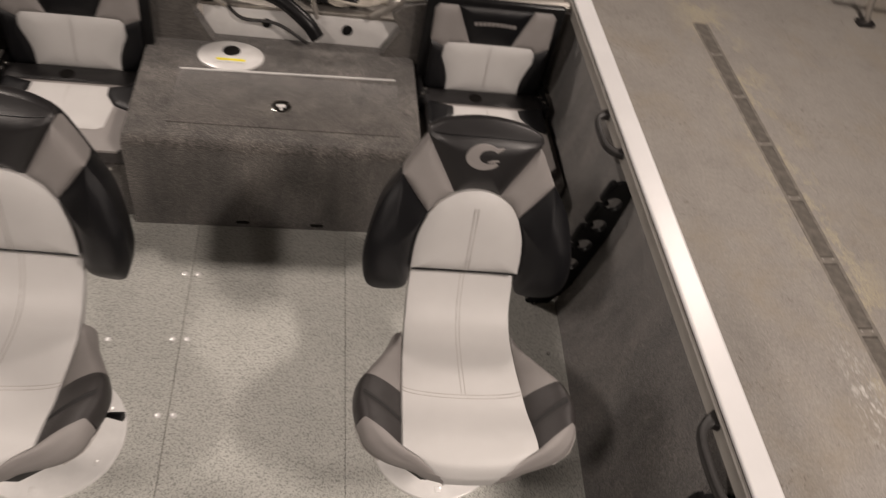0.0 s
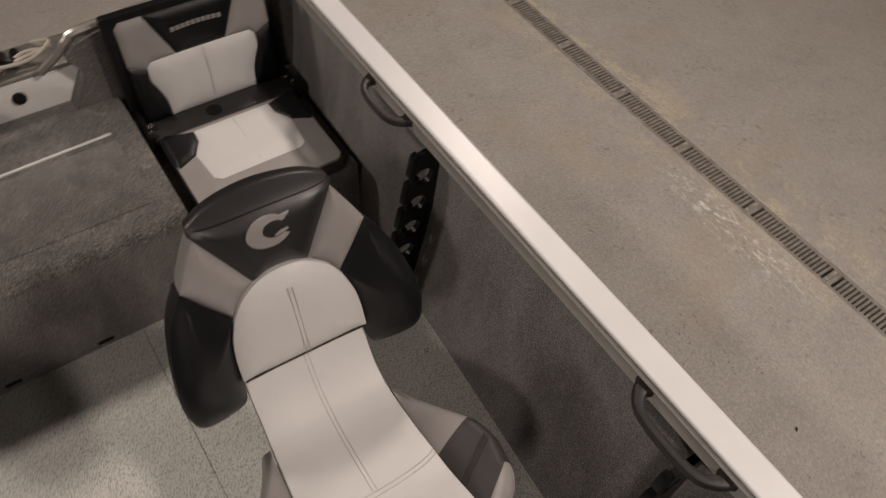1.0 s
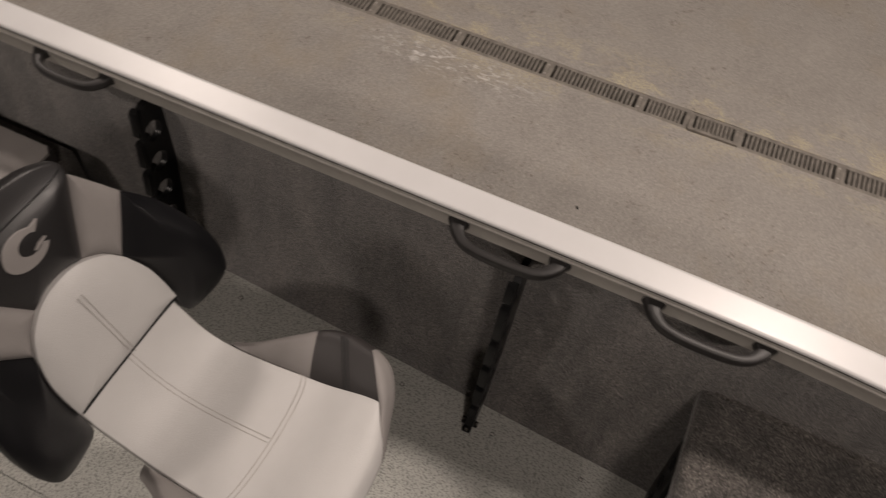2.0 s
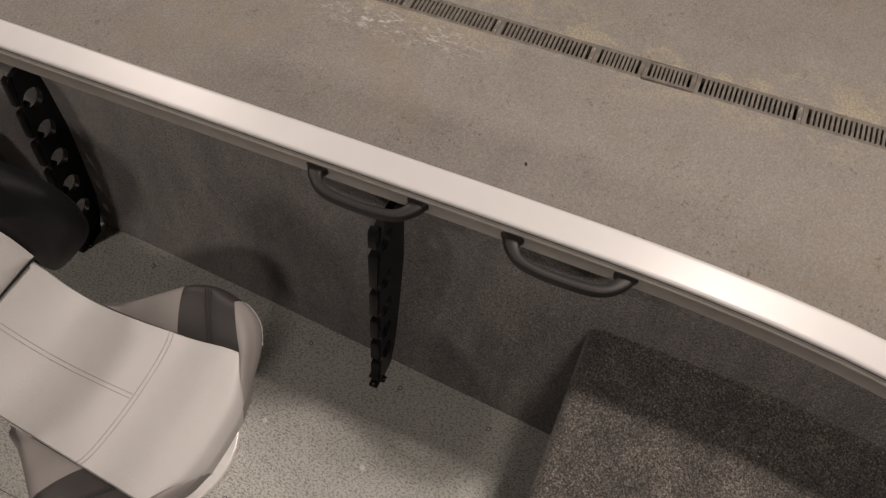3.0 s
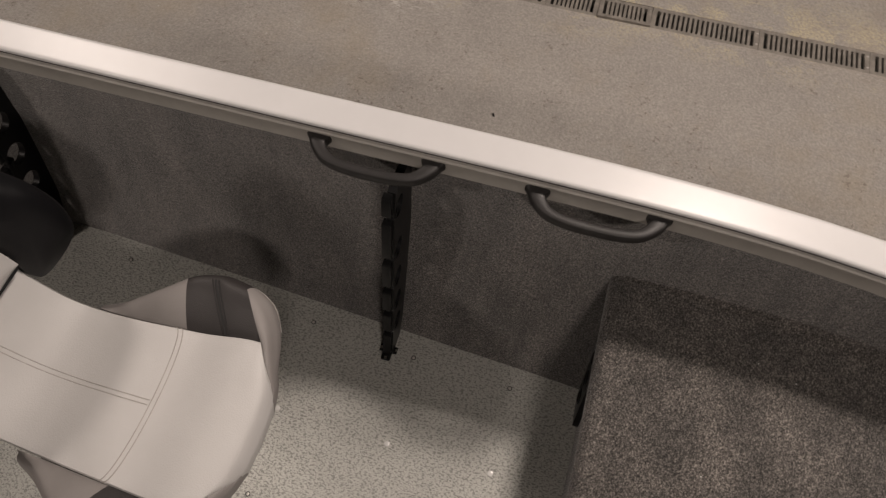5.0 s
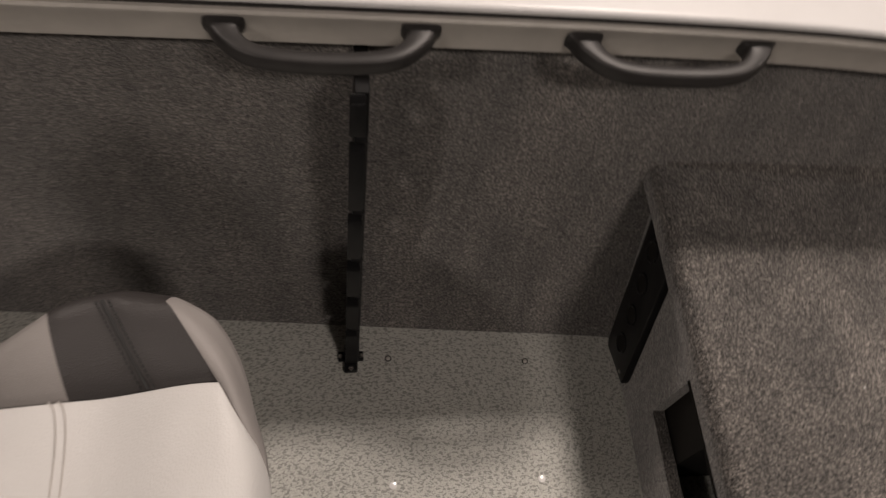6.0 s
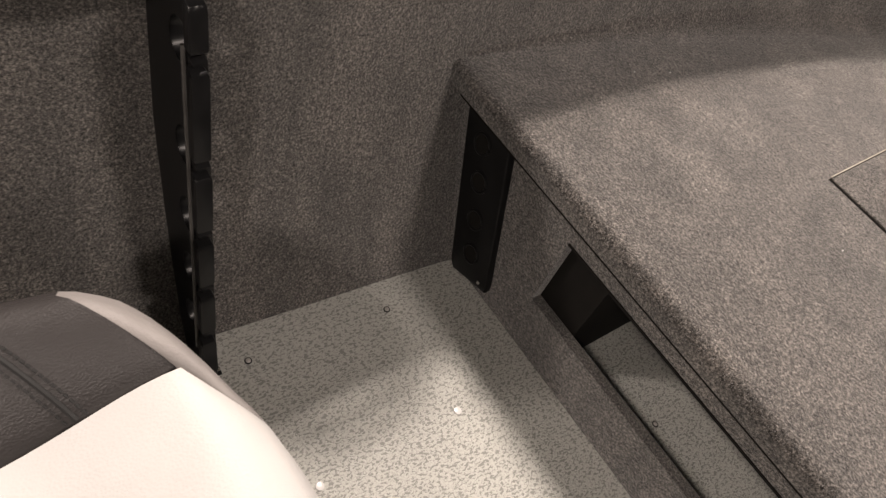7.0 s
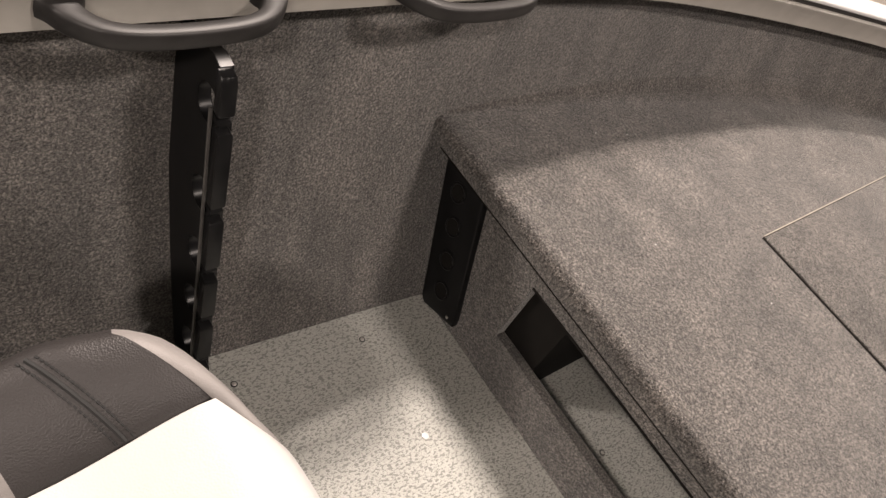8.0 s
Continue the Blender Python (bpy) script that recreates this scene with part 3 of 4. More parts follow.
    for s in (1, -1):
        wing(s, "rear_wing", [(0.141, 0.955), (0.142, 0.90), (0.145, 0.83), (0.147, 0.766)], [(0.144, 0.958), (0.166, 0.90), (0.197, 0.84), (0.225, 0.790)], MAUVE)
        bolster = wing(s, "side_bolster", [(0.147, 0.766), (0.150, 0.70), (0.153, 0.64), (0.154, 0.598)], [(0.225, 0.790), (0.238, 0.757), (0.242, 0.715), (0.234, 0.668)], SLATE)
        wing(s, "front_corner", [(0.151, 0.598), (0.134, 0.585), (0.111, 0.571), (0.086, 0.5545), (0.056, 0.5475)], [(0.234, 0.668), (0.214, 0.620), (0.175, 0.583), (0.112, 0.5535), (0.056, 0.5465)], MAUVE)
        # double stitching with a groove across the side bolster
        def across(f, off):
            return Vector((s * (0.151 + 0.089 * f), fy(0.674 + off + 0.055 * f), wing_z(f, 0.674 + off, 0.729 + off)))
        part("stitch_groove", tube([across(f, 0.007) for f in (0.02, 0.12, 0.25, 0.4, 0.55, 0.7, 0.85, 0.97)], 0.0024, 6), DARK_THREAD, bolster)
        for off in (0.0, 0.014):
            bm = bmesh.new()
            for k in range(20):
                tube([across(0.02 + 0.048 * k + e, off) + Vector((0, 0, 0.0003)) for e in (0, 0.017, 0.034)], 0.0012, 5, bm)
            part("stitching", bm, DARK_THREAD, bolster)
        rim = smooth_line([(0.256, 0.672), (0.248, 0.643), (0.232, 0.614), (0.198, 0.588)], 6)
        part("piping", tube([(s * p[0], fy(p[1]), rim_z(p[1]) - 0.046) for p in rim], 0.0014, 6), THREAD, seat, "thin pale piping")
    # pan below
    pan = [[(0.105 * f, 0.556), (0.17 * f, 0.59), (0.225 * f, 0.65), (0.232 * f, 0.72), (0.205 * f, 0.80), (0.12 * f, 0.93), (0.11 * f, 1.04)] for f in (1,)][0]
    ring = pan + [(-x, y) for x, y in reversed(pan)]
    part("seat_pan", loft([[(x * k, fy(y) + (0.035 if y < 0.7 else 0), z) for x, y in ring] for k, z in ((0.96, 0.415), (1.0, 0.385), (0.9, 0.352))]), PLASTIC, seat, "dark moulded seat shell")

    # backrest in its own leaning plane
    B, W, N = Vector((0, 1.058 - Y0, 0.560)), Vector((0, 0.28, 0.96)), Vector((0, -0.96, 0.28))

    def wrap(u, w):
        t = min(max((abs(u) - 0.10) / 0.16, 0), 1)
        low = min(max((0.30 - w) / 0.2, 0), 1)
        return 0.045 * t * t * low - 0.03 * max(w - 0.36, 0) / 0.06

    def on_back(u, w, n):
        return B + W * (w * 0.962) + Vector((u * 0.95, 0, 0)) + N * (wrap(u, w) + n)

    hull = [tuple(p) for p in smooth_line([(0.0, 0.375), (0.11, 0.362), (0.178, 0.26), (0.25, 0.12), (0.255, 0.0), (0.19, -0.055), (0.0, -0.05)], 5)]
    ring = hull + [(-u, w) for u, w in reversed(hull[1:-1])]
    back = part("back_shell", loft([[on_back(u * k, 0.17 + (w - 0.17) * k, n) for u, w in ring] for k, n in ((0.96, -0.03), (1.0, -0.055), (0.97, -0.085), (0.85, -0.10))]), BLACK, seat, "black back shell")
    part("joint", tube([on_back(u, 0.001, 0.012) for u in (-0.138, -0.07, 0, 0.07, 0.138)], 0.003, 8), BLACK, back, "dark joint below the back cushion")
    arch_side = [(0.142, 0.003), (0.140, 0.06), (0.133, 0.11), (0.116, 0.160)]
    arch_top = [(0.116, 0.160), (0.092, 0.196), (0.058, 0.222), (0.03, 0.233), (0.0, 0.236)]
    up = [tuple(p) for p in smooth_line(arch_side, 4)]
    over = [tuple(p) for p in smooth_line(arch_top, 4)]
    right = up[:-1] + over
    left = [(-u, w) for u, w in reversed(right[:-1])]
    back_cushion = part("back_cushion", puffed([(-0.142, 0.003)] + right + left, lambda u, w, n: on_back(u, w, n + 0.012), 0.022, 0.05, (0, 0.11)), WHITE, back, "pale arched back cushion")
    for dx in (-0.0045, 0.0045):
        part("stitching", tube([on_back(dx, w, 0.0345 - 0.02 * max(0, (abs(w - 0.11) - 0.085) / 0.03) ** 2) for w in [0.012 + 0.0094 * k for k in range(21)]], 0.0007, 5), THREAD, back)
    top_r = [(0.058, 0.222), (0.094, 0.286), (0.135, 0.358), (0.141, 0.368), (0.138, 0.380)]
    crown = [tuple(p) for p in smooth_line([(0.138, 0.380), (0.10, 0.396), (0.05, 0.405), (0, 0.408), (-0.05, 0.405), (-0.10, 0.396), (-0.138, 0.380)], 4)]
    under = [tuple(p) for p in smooth_line([(-0.058, 0.222), (-0.03, 0.233), (0, 0.236), (0.03, 0.233), (0.058, 0.222)], 3)]
    head = top_r[:-1] + crown + [(-u, w) for u, w in reversed(top_r[1:-1])] + under[:-1]
    part("head_panel", puffed(head, on_back, 0.027, 0.045, (0, 0.318), 4), CHARCOAL, back, "charcoal vinyl head panel")
    # shade in the crease below the top roll, drawn as a black line
    part("crease_shade_line", tube([on_back(u, 0.374 + 0.004 * math.cos(u * 11), 0.021 - 0.02 * (abs(u) / 0.14) ** 4) for u in [-0.128 + 0.016 * k for k in range(17)]], 0.0016, 6), BLACK, back)
    # crescent emblem on the head panel
    def badge(points, pairs):
        bm = bmesh.new()
        lower = [bm.verts.new(on_back(u, w, 0.018)) for u, w in points]
        upper = [bm.verts.new(on_back(u, w, 0.0292)) for u, w in points]
        n = len(points)
        for k in range(pairs):
            bm.faces.new((upper[k], upper[k + 1], upper[n - 2 - k], upper[n - 1 - k]))
        grid_faces(bm, [lower, upper], True)
        return bm
    arc = [(0.040, 0.360)] + [(-0.006 + 0.044 * math.cos(a), 0.334 + 0.032 * math.sin(a)) for a in (radians(50 + 278 * k / 24) for k in range(25))]
    inner = [(0.006 + 0.024 * math.cos(a), 0.336 + 0.018 * math.sin(a)) for a in (radians(312 - 250 * k / 24) for k in range(25))] + [(0.024, 0.347)]
    part("emblem", badge(arc + inner, 25), MAUVE, back, "embroidered pale crescent shape")
    barb = [(0.030, 0.330), (0.016, 0.329), (0.003, 0.323), (0.007, 0.3205), (0.019, 0.323), (0.032, 0.326)]
    part("emblem_barb", badge(barb, 2), MAUVE, back, "embroidered pale barb")
    for s in (1, -1):
        band = [(0.058, 0.222), (0.094, 0.286), (0.135, 0.358), (0.150, 0.335), (0.172, 0.296), (0.190, 0.262), (0.152, 0.208), (0.116, 0.160), (0.092, 0.196)]
        part("shoulder_band", puffed([(s * u, w) for u, w in band], on_back, 0.016, 0.06), MAUVE, back)
        outer = [tuple(p) for p in smooth_line([(0.190, 0.262), (0.228, 0.205), (0.252, 0.14), (0.268, 0.06), (0.266, 0.005), (0.246, -0.043), (0.20, -0.066), (0.150, -0.062), (0.142, 0.003)], 5)]
        edge = outer[:-1] + up[:-1] + [(0.116, 0.160), (0.152, 0.208)]
        part("back_bolster", puffed([(s * u, w) for u, w in edge], on_back, 0.032, 0.07, (s * 0.20, 0.075), 3), BLACK, back, "black vinyl side bolster")
    # pedestal
    plate = part("floor_plate", disc(0.005, -0.008, 0.0, 0.012, 0.188, 48, 0.006), PLATE, seat, "round white metal floor plate")
    for k in range(6):
        a = radians(60 * k + 30)
        cx, cy = 0.005 + 0.158 * math.cos(a), -0.008 + 0.158 * math.sin(a)
        part("bolt_cover", block(cx - 0.009, cx + 0.009, cy - 0.009, cy + 0.009, 0.0115, 0.0135, 0.001), PLATE, plate)
    part("post", disc(0.005, 0, 0.012, 0.352, 0.037, 24), ALUMINIUM, seat, "metal pedestal post")
    part("collar", disc(0.005, 0, 0.012, 0.06, 0.058, 24, 0.008, r1=0.045), PLATE, seat)
    return seat


seat = helm_seat()
other = copy_thing(seat, pose(-0.495, 0.900, 0, 0, 0, -3.0))
for piece in other.children:
    if piece.name.startswith("back_shell"):  # this backrest stands more upright
        piece.matrix_basis = pose(0, 0.173, 0.56, 9.0) @ pose(0, -0.173, -0.56)
part("slide_lever", tube([(0.20, -0.15, 0.40), (0.25, -0.16, 0.415), (0.285, -0.165, 0.42)], [0.006, 0.006, 0.011], 8), PLASTIC, other, "black lever knob")


def folding_seat(s):
    x, sink = (0.768, 0.0) if s > 0 else (-0.63, -0.03)
    root = thing("folding_seat", "folding stern seat in pale, grey and black vinyl", "seat", (x, 0, sink), "stern seats")
    z = 0.335
    top = lambda u, v, n: Vector((u, v, z - 0.012 + n))
    hw, y0, y1 = 0.215, 1.692, 2.035
    part("cushion_base", block(-hw, hw, y0 + 0.004, y1, 0.266, z - 0.012, 0.012), SLATE, root)
    white = [(-0.118, 2.0), (-0.120, 1.955), (-0.150, 1.905), (-0.140, 1.80), (-0.120, 1.785), (0.120, 1.785), (0.140, 1.80), (0.150, 1.905), (0.120, 1.955), (0.118, 2.0)]
    centre = part("seat_centre", puffed(white, lambda u, v, n: top(u, v, n + 0.008), 0.010, 0.02, (0, 1.89)), WHITE, root, "pale vinyl centre")
    front = [(-0.200, 2.02), (0.200, 2.02), (0.212, 2.0), (0.212, 1.715), (0.195, 1.697), (-0.195, 1.697), (-0.212, 1.715), (-0.212, 2.0)]
    part("seat_front", puffed(front, top, 0.008, 0.03), MAUVE, root, "light grey vinyl front")
    for k in (1, -1):
        corner = [(0.118, 2.0), (0.120, 1.955), (0.150, 1.905), (0.205, 1.885), (0.213, 1.90), (0.213, 2.01), (0.20, 2.025)]
        part("seat_corner", puffed([(k * u, v) for u, v in corner], lambda u, v, n: top(u, v, n + 0.006), 0.008, 0.02), BLACK, root)
    part("seat_seam", tube([(0, 1.985, z + 0.0048), (0, 1.9, z + 0.0058), (0, 1.80, z + 0.0030)], 0.0008, 5), THREAD, centre)
    # backrest
    y_b = 2.115
    back = lambda u, w, n: Vector((u, y_b + 0.12 * (w - 0.31) - n, 0.312 + (w - 0.33) * 0.955))
    part("back_board", block(-0.245, 0.245, y_b + 0.045, y_b + 0.075, 0.28, 0.655, 0.01), PLASTIC, root, "black backing board")
    arch = [tuple(p) for p in smooth_line([(0.135, 0.330), (0.138, 0.385), (0.152, 0.432), (0.166, 0.468), (0.167, 0.502), (0.150, 0.523), (0.075, 0.527)], 4)]
    mid = [(-u, w) for u, w in arch] + list(reversed(arch))
    back_centre = part("back_centre", puffed(mid, back, 0.016, 0.05), WHITE, root, "pale vinyl back centre")
    part("back_seam", tube([(0, y_b - 0.0135, 0.345), (0, y_b - 0.003, 0.43), (0.0, y_b + 0.008, 0.515)], 0.0008, 5), THREAD, back_centre)
    crown = [(-0.075, 0.527), (0.075, 0.527), (0.135, 0.668), (-0.135, 0.668)]
    crown_panel = part("back_crown", puffed(crown, back, 0.012, 0.05), BLACK, root, "black crown panel")
    mark = bmesh.new()
    for k in range(10):  # plain upright bars in place of lettering
        u = -0.068 + 0.0151 * k
        z = 0.586 - 0.004 * (u / 0.07) ** 2
        block(u - 0.0055, u + 0.0055, y_b + 0.018, y_b + 0.0235, z - 0.0055, z + 0.0055, bm=mark)
    part("maker_mark", mark, MAUVE, crown_panel, "pale bars in place of lettering", False)
    for k in (1, -1):
        upper = [(0.075, 0.527), (0.15, 0.525), (0.168, 0.505), (0.214, 0.53), (0.214, 0.65), (0.20, 0.668), (0.135, 0.668)]
        part("back_band", puffed([(k * u, w) for u, w in upper], back, 0.012, 0.05), MAUVE, root)
        lower = arch[:-6] + [(0.214, 0.53), (0.214, 0.345), (0.20, 0.328)]
        part("back_side", puffed([(k * u, w) for u, w in lower], back, 0.014, 0.05), BLACK, root)
        bracket = part("hinge_bracket", block(k * 0.232 - 0.012, k * 0.232 + 0.012, 2.03, 2.17, 0.272, 0.335, 0.004), PLASTIC, root)
        for q in (0.0, 0.03):
            part("bolt", disc(k * (0.226 - q * 0.3), 2.05 + q, 0.334, 0.341, 0.008, 8, 0.001), BRIGHT, bracket)
    bar = part("hinge_bar", block(-0.235, 0.235, 2.030, 2.108, 0.268, 0.322, 0.006), CHARCOAL, root, "dark hinge bar")
    part("hinge_notch", disc(-0.028, 2.064, 0.3215, 0.3235, 0.024, 20), HOLLOW_BLACK, bar, "black notch in the hinge bar")
    part("pull_ring", disc(-0.03 if s > 0 else 0.166, 1.688, 0.268, 0.274, 0.02, 20, 0.001), BRIGHT, root, "bright pull ring")


folding_seat(1)
folding_seat(-1)


# ---- rod racks ----
def rod_rack(at, tall=0.575, heights=(0.510, 0.382, 0.282, 0.192, 0.105), r=0.028, turn=0.0, slim=1.0):
    """A leaning black plate with five round rests opening to the front; x runs to the wall, origin at its foot."""
    root = thing("rod_rack", "black plastic fishing rod rack with five round rests", "rod rack", at, "rod racks", turn)
    sl = 0.187  # lean of the front edge
    rests = list(heights)
    fr = lambda z: sl * z
    wall = lambda z: (0.062 + (0.16 * lean(z)) * 1.0 + 0.004) * slim + fr(z) * (1 - slim)
    bm = bmesh.new()
    # strips of plate: each rest is a ring sector, closed towards the wall
    k_r = r / 0.027
    outline = [(0.004, 0.0), (wall(0.03) * 0.8, 0.0), (wall(0.06), 0.05), (wall(0.2), 0.2), (wall(tall * 0.6), tall * 0.6), (wall(tall - 0.08), tall - 0.08), (wall(tall) - 0.012, tall - 0.02), (fr(tall) + 0.03, tall), (fr(tall) + 0.012, tall - 0.004)]
    front = []
    for z in rests:
        cx = fr(z) + 0.009 + r
        front.append((fr(z + 0.006) + 0.004, z + 0.004))
        front.append((cx - 0.021 * k_r, z + 0.004 * k_r))
        for k in range(19):
            a = radians(166 - 318 * k / 18)
            front.append((cx + r * math.cos(a), z + r * math.sin(a)))
        # short peg that narrows the mouth of the rest
        front += [(cx - 0.016 * k_r, z - 0.007 * k_r), (cx - 0.010 * k_r, z - 0.004), (cx - 0.010 * k_r, z + 0.001), (cx - 0.019 * k_r, z - 0.001), (fr(z - 0.010) + 0.006, z - 0.006)]
    ring = outline + front + [(0.004, 0.03)]
    fa = [bm.verts.new((x, -0.0135, z)) for x, z in ring]
    fb = [bm.verts.new((x, 0.0035, z)) for x, z in ring]
    bm.faces.new(fa)
    bm.faces.new(fb)
    grid_faces(bm, [fa, fb], True)
    rim = [e for e in bm.edges if abs(e.verts[0].co.y - e.verts[1].co.y) < 1e-6]
    bmesh.ops.bevel(bm, geom=rim, offset=0.0007, segments=1, profile=0.5, affect="EDGES")
    bmesh.ops.triangulate(bm, faces=[f for f in bm.faces if len(f.verts) > 4])
    part("plate", bm, PLASTIC, root)
    # toothed front edge
    cuts = [tall - 0.002] + [z - 0.010 for z in rests]
    ends = [z + 0.010 for z in rests] + [0.012]
    for a, b in zip(cuts, ends):
        nip = 0.011 if a > 0.5 else 0.006
        prof = [(0.009, a), (nip - 0.004, a), (nip * 0.3 - 0.006, a - nip * 0.3), (-0.006, a - nip), (-0.006, b + 0.003), (-0.003, b), (0.009, b)]
        pts = [(fr(z) + x, z) for x, z in prof]
        mid = (sum(x for x, _ in pts) / 7, sum(z for _, z in pts) / 7)
        inner = [(mid[0] + (x - mid[0]) * 0.86, mid[1] + (z - mid[1]) * (1 - 0.0022 / max(a - mid[1], 0.004))) for x, z in pts]
        bm = loft([[(x, y, z) for x, z in q] for y, q in ((-0.0098, inner), (-0.0082, pts), (0.0082, pts), (0.0098, inner))])
        part("tooth", bm, PLASTIC, root)
    part("strap", tube([(fr(z) + 0.0215, 0.0058, z) for z in (0.06, tall * 0.4, tall * 0.7, tall - 0.06)], 0.0026, 6), STRAP, root, "thin dark grey retaining strap")
    foot = part("foot", block(-0.017, 0.034, -0.0115, 0.0115, 0.0005, 0.011, 0.003, bm=block(0.004, 0.022, -0.022, 0.022, 0.0005, 0.006, 0.002)), PLASTIC, root)
    for x, y, z in ((-0.011, 0.0, 0.011), (0.013, 0.0175, 0.006), (0.013, -0.0175, 0.006)):
        part("foot_screw", disc(x, y, z, z + 0.0025, 0.0042, 10, 0.001), BRIGHT, foot)
    return root


rod_rack((0.878, 0.459, 0.0), r=0.026)
rod_rack((0.916, 1.395, 0.0), heights=(0.490, 0.396, 0.304, 0.212, 0.124), r=0.0295)


def low_rod_rack():
    """A short plate flat against the deck's front, its four rests ringed."""
    root = thing("rod_rack", "short black plastic rod rack against the deck front", "rod rack", (0.84, -0.010, 0.0), "rod racks")
    ring = [(-0.020, 0.030), (0.060, 0.004), (0.072, 0.014), (0.172, 0.298), (0.164, 0.309), (0.078, 0.309), (0.066, 0.300), (-0.018, 0.042)]
    bm = loft([[(x, y, z) for x, z in ring] for y in (-0.0128, 0.002)])
    bmesh.ops.bevel(bm, geom=[e for e in bm.edges if abs(e.verts[0].co.y - e.verts[1].co.y) < 1e-6], offset=0.002, segments=2, profile=0.5, affect="EDGES")
    part("plate", bm, PLASTIC, root)
    for x, z in ((0.116, 0.262), (0.090, 0.200), (0.064, 0.134), (0.040, 0.070)):
        circle = [(x + 0.0165 * math.cos(t), 0.002, z + 0.019 * math.sin(t)) for t in (2 * math.pi * k / 20 for k in range(21))]
        part("rest_ring", tube(circle, 0.0028, 6), PLASTIC, root)
        well = disc(0, 0, 0.0, 0.0012, 0.0165, 20)
        bmesh.ops.transform(well, matrix=pose(x, 0.0018, z, -90), verts=well.verts)
        part("rest_well", well, HOLLOW_BLACK, root, "dark hollow of the rest")
    part("foot_screw", disc(0.0, 0.0, 0.034, 0.040, 0.004, 10, 0.001), BRIGHT, root)


low_rod_rack()



# ---- grab handles ----
def grab_handle():
    root = thing("grab_handle", "black rubber grab handle under the gunwale", "handle", (1.046, 0.497, 0.62), "gunwale handles")
    path = smooth_line([(0.004, 0.108, 0), (-0.016, 0.104, -0.001), (-0.037, 0.084, -0.002), (-0.046, 0.052, -0.003), (-0.048, 0.0, -0.004), (-0.046, -0.052, -0.003), (-0.037, -0.084, -0.002), (-0.016, -0.104, -0.001), (0.004, -0.108, 0)], 5)
    n = len(path)
    rows = []
    for k, p in enumerate(path):
        along = (path[min(k + 1, n - 1)] - path[max(k - 1, 0)]).normalized()
        across = along.cross(Vector((0, 0, 1))).normalized()
        end = abs(2 * k / (n - 1) - 1)
        wide, tall = 0.0094 + 0.015 * end ** 4, 0.0112 + 0.002 * end ** 4
        ring = []
        for q in range(16):
            a = 2 * math.pi * q / 16
            ca, sa = math.cos(a), math.sin(a)
            ring.append(p + across * (wide * math.copysign(abs(ca) ** 0.45, ca)) + Vector((0, 0, tall * math.copysign(abs(sa) ** 0.45, sa))))
        rows.append(ring)
    part("grip", loft(rows), RUBBER, root)
    for s in (1, -1):
        part("foot", block(-0.004, 0.003, s * 0.106 - 0.015, s * 0.106 + 0.014, -0.012, 0.012, 0.004), RUBBER, root)
    return root


handle = grab_handle()
copy_thing(handle, pose(1.046, 0.086, 0.616))
copy_thing(handle, pose(1.048, 1.553, 0.62) @ Matrix.Diagonal((0.9, 0.82, 0.9, 1)))


